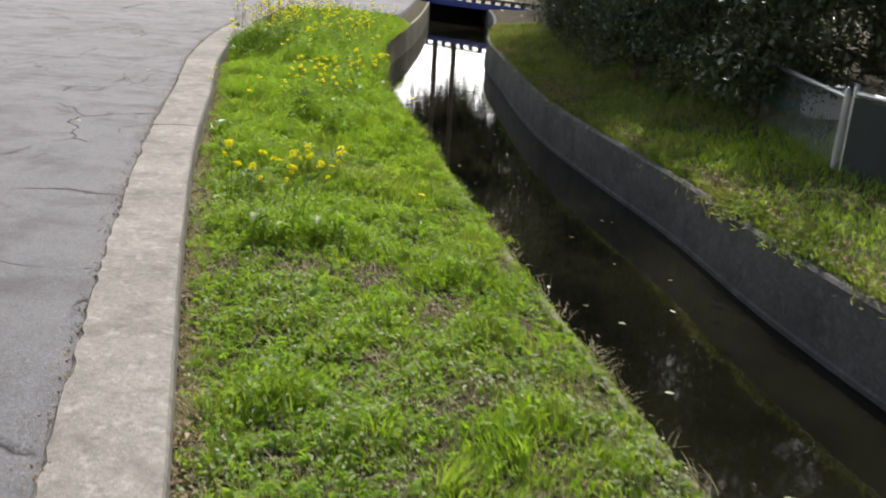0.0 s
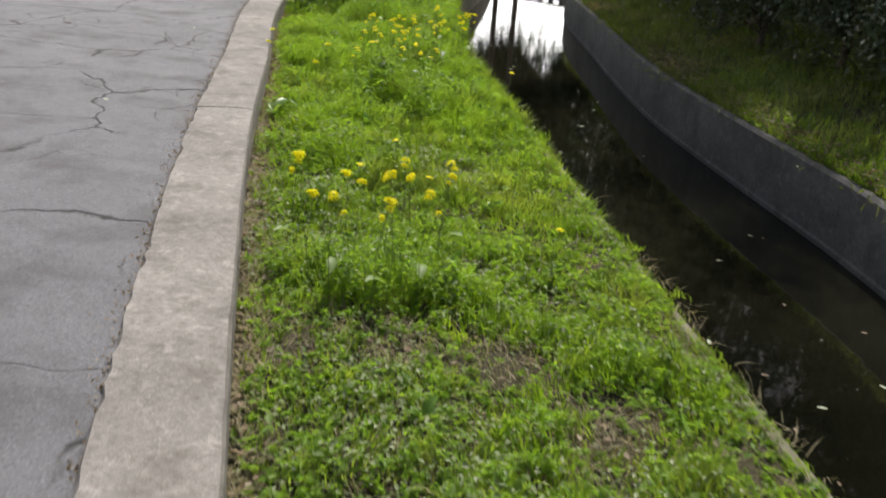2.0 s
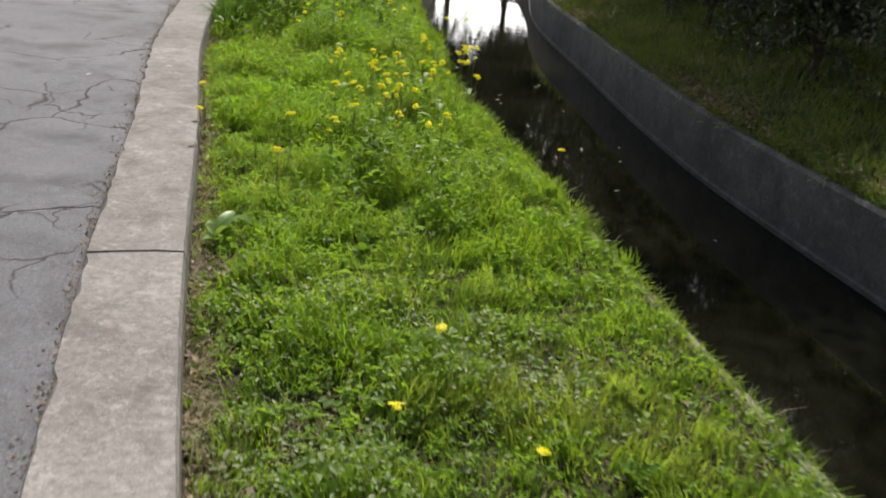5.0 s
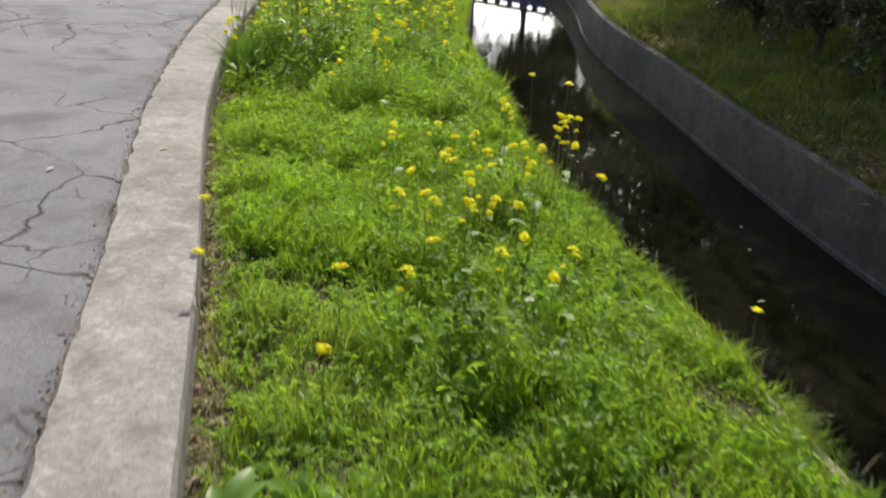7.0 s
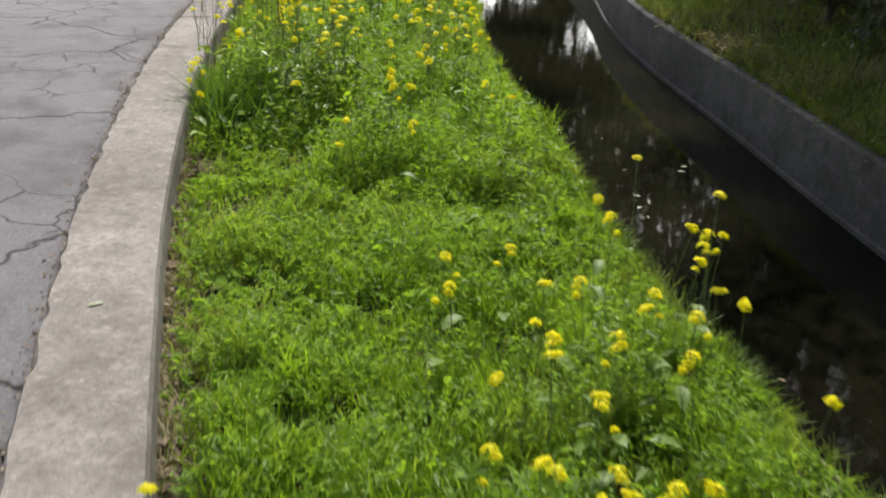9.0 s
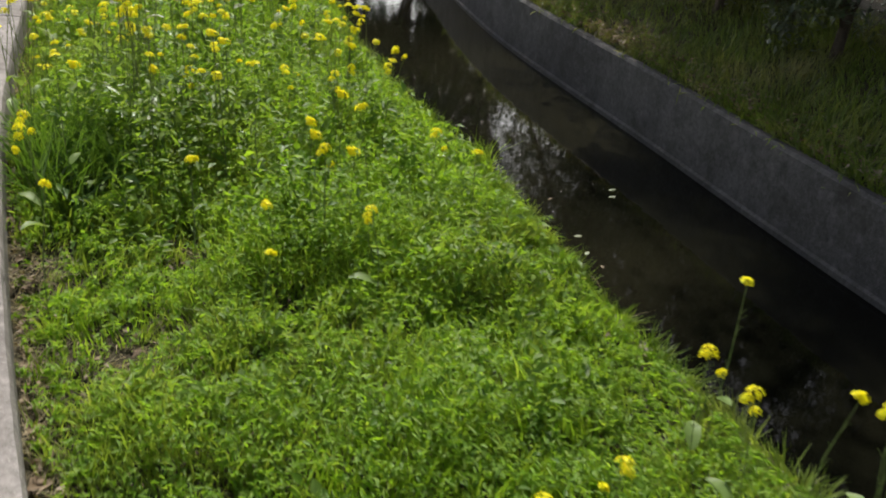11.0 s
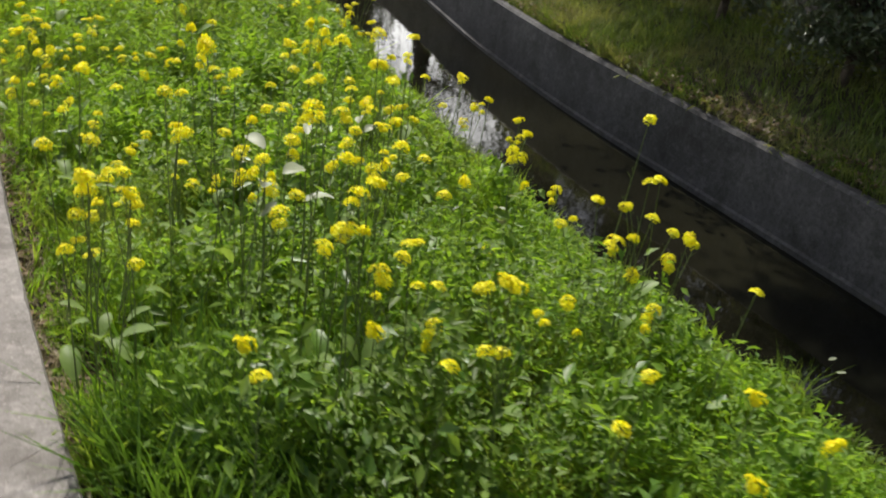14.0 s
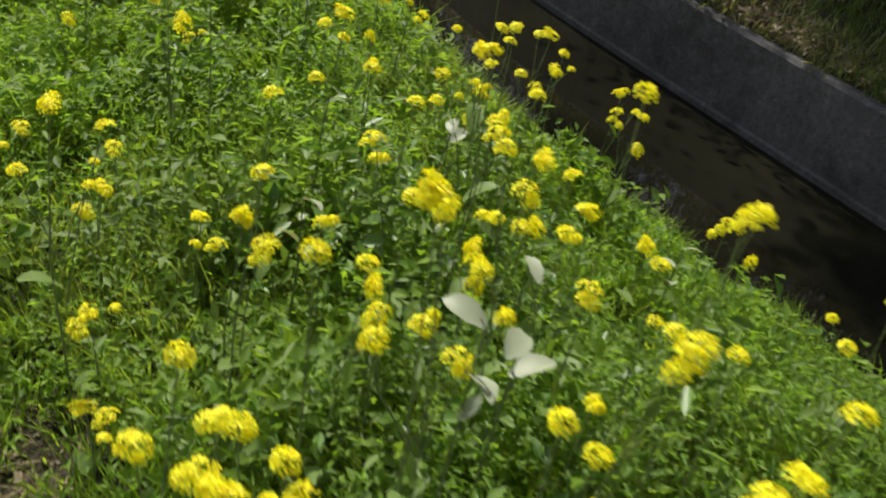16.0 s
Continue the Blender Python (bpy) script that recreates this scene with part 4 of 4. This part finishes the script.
# ---- trees on the far bank ----
def tree(name, x, y, height, spread, low, count, seed, label, leaf=(0.07, 0.13), lean=(0, 0)):
    """A trunk with limbs and twigs, and a crown of clumped leaves with gaps. low: how far down the leaves hang."""
    r = random.Random(seed)
    rs = np.random.RandomState(seed)
    z0 = float(right_z(x, y)) - 0.05
    plant = tagged(new(name), label, "tree" if name == "tree" else "bush", "trees along the far bank")
    plant.location = (x, y, z0)
    v, f = [], []
    top = Vector((lean[0], lean[1], height * 0.8))
    tube(v, f, [(0, 0, 0), (0.03, 0.02, height * 0.2), tuple(top * 0.5 + Vector((0.08, -0.05, 0))), tuple(top)], [w * height for w in ((0.018, 0.014, 0.01, 0.004) if low > 3 else (0.03, 0.024, 0.016, 0.005))], 8)
    link_mesh("trunk", v, f, M_BARK, plant, smooth=True)
    v, f = [], []
    ends = []
    for i in range(26):
        t = r.uniform(max(0.15, low / height * 1.3), 0.95)
        p = top * t
        a = r.uniform(0, 6.283)
        reach = spread * r.uniform(0.55, 1.0) * (1.15 - 0.55 * abs(t - 0.45))
        e = Vector((p.x + math.cos(a) * reach + lean[0] * 0.3, p.y + math.sin(a) * reach + lean[1] * 0.3, p.z + r.uniform(-0.12, 0.3) * height))
        e.z = max(e.z, low)
        mid = p.lerp(e, 0.5) + Vector((0, 0, 0.08 * height))
        tube(v, f, [p, mid, e], [height * 0.010, height * 0.006, height * 0.002], 5)
        ends += [e, mid.lerp(e, 0.5), mid]
        for k in range(2):
            e2 = e + Vector((r.uniform(-1, 1), r.uniform(-1, 1), r.uniform(-0.7, 0.6))) * spread * 0.35
            e2.z = max(e2.z, low * (0.8 if low < 5 else 0.97))
            tube(v, f, [mid.lerp(e, 0.6), e2], [height * 0.003, height * 0.001], 4)
            ends.append(e2)
    link_mesh("bough", v, f, M_BARK, plant, smooth=True)
    pts = np.array([tuple(e) for e in ends])
    pick = rs.randint(0, len(pts), count)
    c = pts[pick] + rs.normal(0, 1, (count, 3)) * np.array([0.16, 0.16, 0.12]) * spread * rs.uniform(0.5, 1.5, (count, 1))
    c[:, 2] = np.maximum(c[:, 2], low * (0.6 if low < 5 else 0.93) + 0.1 * rs.rand(count))
    # keep the crown off the water
    over = c[:, 0] + x - wall_x(c[:, 1] + y)
    if y < 50:
        c = c[over > -0.1 - 0.3 * np.clip(c[:, 2] - 1.0, 0, 4)]
    crown = leaves("crown", c, rs.uniform(leaf[0], leaf[1], len(c)), rs.uniform(leaf[0] * 0.45, leaf[1] * 0.5, len(c)), M_TREE, 0.75)
    crown.parent = plant
    return plant


DARK = "dark leafy tree with drooping branches behind the canal"
tree("tree", 2.75, 7.7, 2.8, 1.15, 0.55, 12000, 15, DARK, (0.06, 0.12))
tree("tree", 1.95, 9.5, 3.0, 1.25, 0.5, 14000, 1, DARK, (0.06, 0.13))
tree("tree", 3.6, 8.7, 3.6, 1.4, 0.7, 12000, 2, DARK, (0.07, 0.14))
tree("tree", 0.75, 11.7, 4.2, 1.3, 0.25, 17000, 3, DARK, (0.05, 0.10))
tree("tree", -0.5, 13.7, 7.5, 1.6, 0.2, 18000, 4, DARK, (0.05, 0.10))
tree("tree", -1.1, 16.3, 8.8, 1.9, 0.3, 19000, 6, DARK, (0.06, 0.11))
tree("tree", -0.9, 19.4, 9.5, 2.2, 0.4, 17000, 7, DARK, (0.07, 0.12))
# extra tree, added to throw shade on the far bank
tree("tree", -1.95, 18.3, 8.0, 1.4, 0.3, 15000, 14, DARK, (0.06, 0.11))
tree("tree", -2.5, 29.6, 11.0, 2.3, 0.6, 15000, 10, DARK, (0.09, 0.16))
FAR = "tall broad tree far beyond the bridge, crown high off the ground"
for x, y, spread, lean_x, seed in ((-36.0, 80.0, 10.5, 14.0, 60), (-4.0, 78.0, 7.2, -1.5, 61), (-14.0, 84.0, 7.0, 0.0, 62)):
    tree("tree", x, y, 31.0, spread, 9.2, 26000, seed, FAR, (0.6, 1.1), (lean_x, 0))
tree("tree", -0.6, 25.6, 11.5, 2.6, 0.6, 15000, 11, DARK, (0.09, 0.16))
tree("tree", 2.8, 15.5, 6.0, 2.0, 0.6, 14000, 12, DARK, (0.08, 0.14))
tree("tree", 6.3, 7.6, 5.0, 1.9, 0.9, 8000, 8, DARK, (0.08, 0.14))
tree("tree", 8.0, 2.5, 5.0, 2.0, 0.9, 7000, 9, DARK, (0.08, 0.14))
BUSH = "dense dark green bush reaching down to the grass"
for i, (x, y, hh, sp) in enumerate(((0.75, 9.75, 1.4, 0.55), (0.15, 10.7, 1.6, 0.55), (-0.55, 12.0, 1.5, 0.5), (-1.0, 13.0, 1.5, 0.5), (-1.35, 14.3, 1.5, 0.5), (-1.8, 15.6, 1.4, 0.5), (-2.0, 17.2, 1.4, 0.5), (1.2, 11.6, 2.2, 0.9), (0.3, 13.2, 2.2, 0.9), (-0.3, 15.2, 2.2, 0.9), (2.3, 10.2, 2.4, 0.9))):
    tree("bush", x, y, hh, sp, 0.06, 5200, 20 + i, BUSH, (0.04, 0.08))


# ---- fence ----
def fence_run(a, b, tall, cloth):
    a, b = Vector(a), Vector(b)
    fence = tagged(new("fence"), "dark shade-cloth fence on steel posts" if cloth else "galvanised chain-link fence in the undergrowth", "fence")
    d = b - a
    n = max(1, round(d.length / 2.2))
    for i in range(n + 1):
        p = a + d * i / n
        v, f = [], []
        tube(v, f, [(p.x, p.y, p.z - 0.1), (p.x, p.y, p.z + tall + 0.04)], [0.026, 0.026], 10)
        tube(v, f, [(p.x, p.y, p.z + tall + 0.04), (p.x, p.y, p.z + tall + 0.07)], [0.03, 0.012], 10)
        link_mesh("post", v, f, M_GREY_METAL, fence, smooth=False)
    v, f = [], []
    tube(v, f, [a + Vector((0, 0, tall)), b + Vector((0, 0, tall))], [0.02, 0.02], 8)
    link_mesh("top_rail", v, f, M_GREY_METAL, fence)
    if cloth:
        side = Vector((-d.y, d.x, 0)).normalized() * 0.03
        v, f = [], []
        m = int(d.length / 0.2)
        for i in range(m + 1):
            p = a + d * i / m + side * (1 + 0.4 * math.sin(i * 1.3))
            v += [(p.x, p.y, p.z + 0.02), (p.x, p.y, p.z + tall - 0.03)]
        f = [(2 * i, 2 * i + 2, 2 * i + 3, 2 * i + 1) for i in range(m)]
        ob = link_mesh("shade_cloth", v, f, M_CLOTH, fence, "black woven shade cloth")
        solid = ob.modifiers.new("thick", "SOLIDIFY")
        solid.thickness = 0.004
        return
    v, f = [], []
    step, u = 0.07, d.normalized()
    for i in range(int((d.length + tall) / step)):
        for s in (1, -1):
            t0 = i * step - tall if s > 0 else i * step
            p0, p1 = [t0, 0.02], [t0 + s * tall, 0.02 + tall]
            for p, q in ((p0, p1), (p1, p0)):
                if p[0] < 0 or p[0] > d.length:
                    lim = 0 if p[0] < 0 else d.length
                    if q[0] != p[0]:
                        k = (lim - p[0]) / (q[0] - p[0])
                        if 0 <= k <= 1:
                            p[1] += (q[1] - p[1]) * k
                            p[0] = lim
            if -0.01 <= p0[0] <= d.length + 0.01 and -0.01 <= p1[0] <= d.length + 0.01 and abs(p0[0] - p1[0]) > 0.02:
                tube(v, f, [a + u * p0[0] + Vector((0, 0, p0[1])), a + u * p1[0] + Vector((0, 0, p1[1]))], [0.0016, 0.0016], 3)
    link_mesh("wire_mesh", v, f, M_GREY_METAL, fence, "galvanised diamond wire mesh")


fence_run((1.25, 7.7, -0.1), (0.62, 10.6, -0.08), 0.62, False)
fence_run((3.2, 4.4, -0.1), (1.3, 7.63, -0.1), 0.66, True)


# ---- bridge ----
bx, by = Vector((0.863, -0.505, 0)), Vector((0.505, 0.863, 0))
bridge_m = Matrix.Translation((-7.95, 27.0, -0.06)) @ Matrix(((bx.x, by.x, 0, 0), (bx.y, by.y, 0, 0), (0, 0, 1, 0), (0, 0, 0, 1)))
bridge = tagged(new("bridge"), "small road bridge with a blue beam and low railing", "bridge")
bridge.matrix_basis = bridge_m
LONG = 5.4
bm = bmesh.new()
box(bm, -0.8, 0.06, -0.15, LONG, 3.4, -0.03, bevel=0.01)
part("deck", bm, M_LIP, bridge, "pale concrete deck")
bm = bmesh.new()
box(bm, -0.8, -0.06, -0.185, LONG, 0.055, -0.022, bevel=0.012)
part("edge_beam", bm, M_BLUE, bridge, "blue painted steel beam")
for i in range(17):
    bm = bmesh.new()
    box(bm, -0.6 + i * 0.35, -0.04, -0.022, -0.5 + i * 0.35, 0.04, 0.055, bevel=0.006)
    part("railing_post", bm, M_DARK_METAL, bridge)
bm = bmesh.new()
box(bm, -0.8, -0.05, 0.055, LONG, 0.05, 0.12, bevel=0.01)
part("rail", bm, M_DARK_METAL, bridge)
for x0 in (0.7, 3.4):
    bm = bmesh.new()
    box(bm, x0 - 0.5 if x0 < 1 else x0 + 0.1, 0.3, -1.0, x0 if x0 < 1 else x0 + 0.6, 3.2, -0.152, bevel=0.01)
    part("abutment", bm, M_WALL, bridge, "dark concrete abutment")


# ---- parked vehicles glimpsed through the leaves, posts beyond the bridge ----
def car(m, paint, label):
    body_parts = tagged(new("parked_car"), label, "car")
    body_parts.matrix_basis = m
    bm = bmesh.new()
    box(bm, -2.0, -0.82, 0.28, 2.0, 0.82, 0.85, bevel=0.12)
    part("body", bm, paint, body_parts)
    bm = bmesh.new()
    vs = box(bm, -1.45, -0.74, 0.83, 1.0, 0.74, 1.42, bevel=0.08)
    for vt in bm.verts:
        if vt.co.z > 1.2:
            vt.co.x *= 0.78
            vt.co.y *= 0.86
    part("cabin", bm, paint, body_parts)
    for s in (-1, 1):
        bm = bmesh.new()
        box(bm, -1.05, s * 0.70 - 0.02, 0.93, 0.7, s * 0.70 + 0.02, 1.28, bevel=0.01)
        part("side_window", bm, M_GLASS_DARK, body_parts)
        for wx in (-1.25, 1.25):
            bm = bmesh.new()
            bmesh.ops.create_cone(bm, segments=24, radius1=0.31, radius2=0.31, depth=0.2, cap_ends=True, matrix=pose(wx, s * 0.74, 0.31, 90))
            wheel = part("wheel", bm, M_RUBBER, body_parts)
            bm = bmesh.new()
            bmesh.ops.create_cone(bm, segments=20, radius1=0.19, radius2=0.17, depth=0.21, cap_ends=True, matrix=pose(wx, s * 0.745, 0.31, 90))
            part("rim", bm, M_GREY_METAL, wheel)


car(pose(0.6, 22.6, -0.05, 0, 0, -30), M_CARBLUE, "blue car parked on the road behind the trees")


def plastic_tub(x, y, turn, paint, lid, label):
    tub = tagged(new("plastic_tub"), label, "tub")
    tub.matrix_basis = pose(x, y, float(right_z(x, y)) - 0.01, 0, 0, turn)
    bm = bmesh.new()
    box(bm, -0.24, -0.17, 0, 0.24, 0.17, 0.30, bevel=0.03)
    for vt in bm.verts:
        k = 0.88 + 0.12 * vt.co.z / 0.3
        vt.co.x *= k
        vt.co.y *= k
    part("body", bm, paint, tub)
    bm = bmesh.new()
    box(bm, -0.26, -0.19, 0.30, 0.26, 0.19, 0.335, bevel=0.012)
    part("lid", bm, lid, tub)


plastic_tub(1.5, 10.35, 20, M_CARPAINT, M_CARPAINT, "white plastic tub behind the wire fence")
plastic_tub(1.1, 10.75, -15, M_TEAL, M_TEAL, "teal plastic tub beside a white one")


def utility_post(x, y, tall):
    post = tagged(new("utility_pole"), "tall dark wooden utility pole beyond the bridge", "pole", "utility poles")
    post.location = (x, y, -0.1)
    v, f = [], []
    tube(v, f, [(0, 0, 0), (0.03, 0, tall * 0.5), (0.05, 0.02, tall)], [0.12, 0.10, 0.08], 10)
    link_mesh("shaft", v, f, M_WOOD, post, smooth=True)
    bm = bmesh.new()
    box(bm, -0.9, -0.06, tall - 0.8, 0.9, 0.06, tall - 0.66, bevel=0.01)
    part("cross_arm", bm, M_WOOD, post)


utility_post(-10.6, 40.5, 12.5)
utility_post(-9.8, 40.7, 12.5)

# ---- floating scraps on the water ----
scrap = [leaf_mesh("floating_leaf", 0.05, 0.022, M_PALE, 11), leaf_mesh("floating_leaf", 0.035, 0.018, M_LITTER, 12)]
sr = random.Random(4)
for i in range(46):
    y = sr.uniform(3.2, 14)
    l, w = float(lip_x(y)), float(wall_x(y))
    ob = tagged(new("floating_leaf", scrap[i % 3 == 0]), "pale dead leaf floating on the canal", "leaf", "floating leaves")
    ob.matrix_basis = Matrix.Translation((l + 0.15 + (w - l - 0.5) * sr.random() ** 1.5, y, WATER_Z + 0.002)) @ pose(0, 0, 0, 0, 0, sr.uniform(0, 360)) @ Matrix.Diagonal((1, 1, 0.15, 1))
# litter on the road
for i, (x, y) in enumerate(((-5.31, 8.68), (-4.3, 6.09), (-5.0, 9.2))):
    ob = tagged(new("paper_scrap", scrap[0]), "small pale scrap lying on the asphalt", "litter")
    ob.matrix_basis = Matrix.Translation((x, y, 0.004)) @ pose(0, 0, 0, 0, 0, 70 * i) @ Matrix.Diagonal((1, 1, 0.3, 1))
ob = tagged(new("dead_leaf", leaf_mesh("dead_leaf", 0.09, 0.055, M_LITTER, 14)), "curled pinkish brown dead leaf beside the kerb", "leaf")
ob.matrix_basis = Matrix.Translation((-2.3, 4.55, float(bank_z(-2.3, 4.55)) + 0.02)) @ pose(0, 0, 0, 0, 15, 70)
n = 2600
y = rnd.uniform(1.0, 15, n)
x = kerb_x(y) - KERB_W - 0.005 - np.abs(rnd.normal(0, 0.05, n))
tagged(leaves("grit", np.stack([x, y, -0.016 + 0.008 * rnd.rand(n)], 1), rnd.uniform(0.006, 0.02, n), rnd.uniform(0.005, 0.014, n), M_LITTER, 0.6), "dark grit and dead leaf crumbs along the kerb", "grit", kind="stuff")
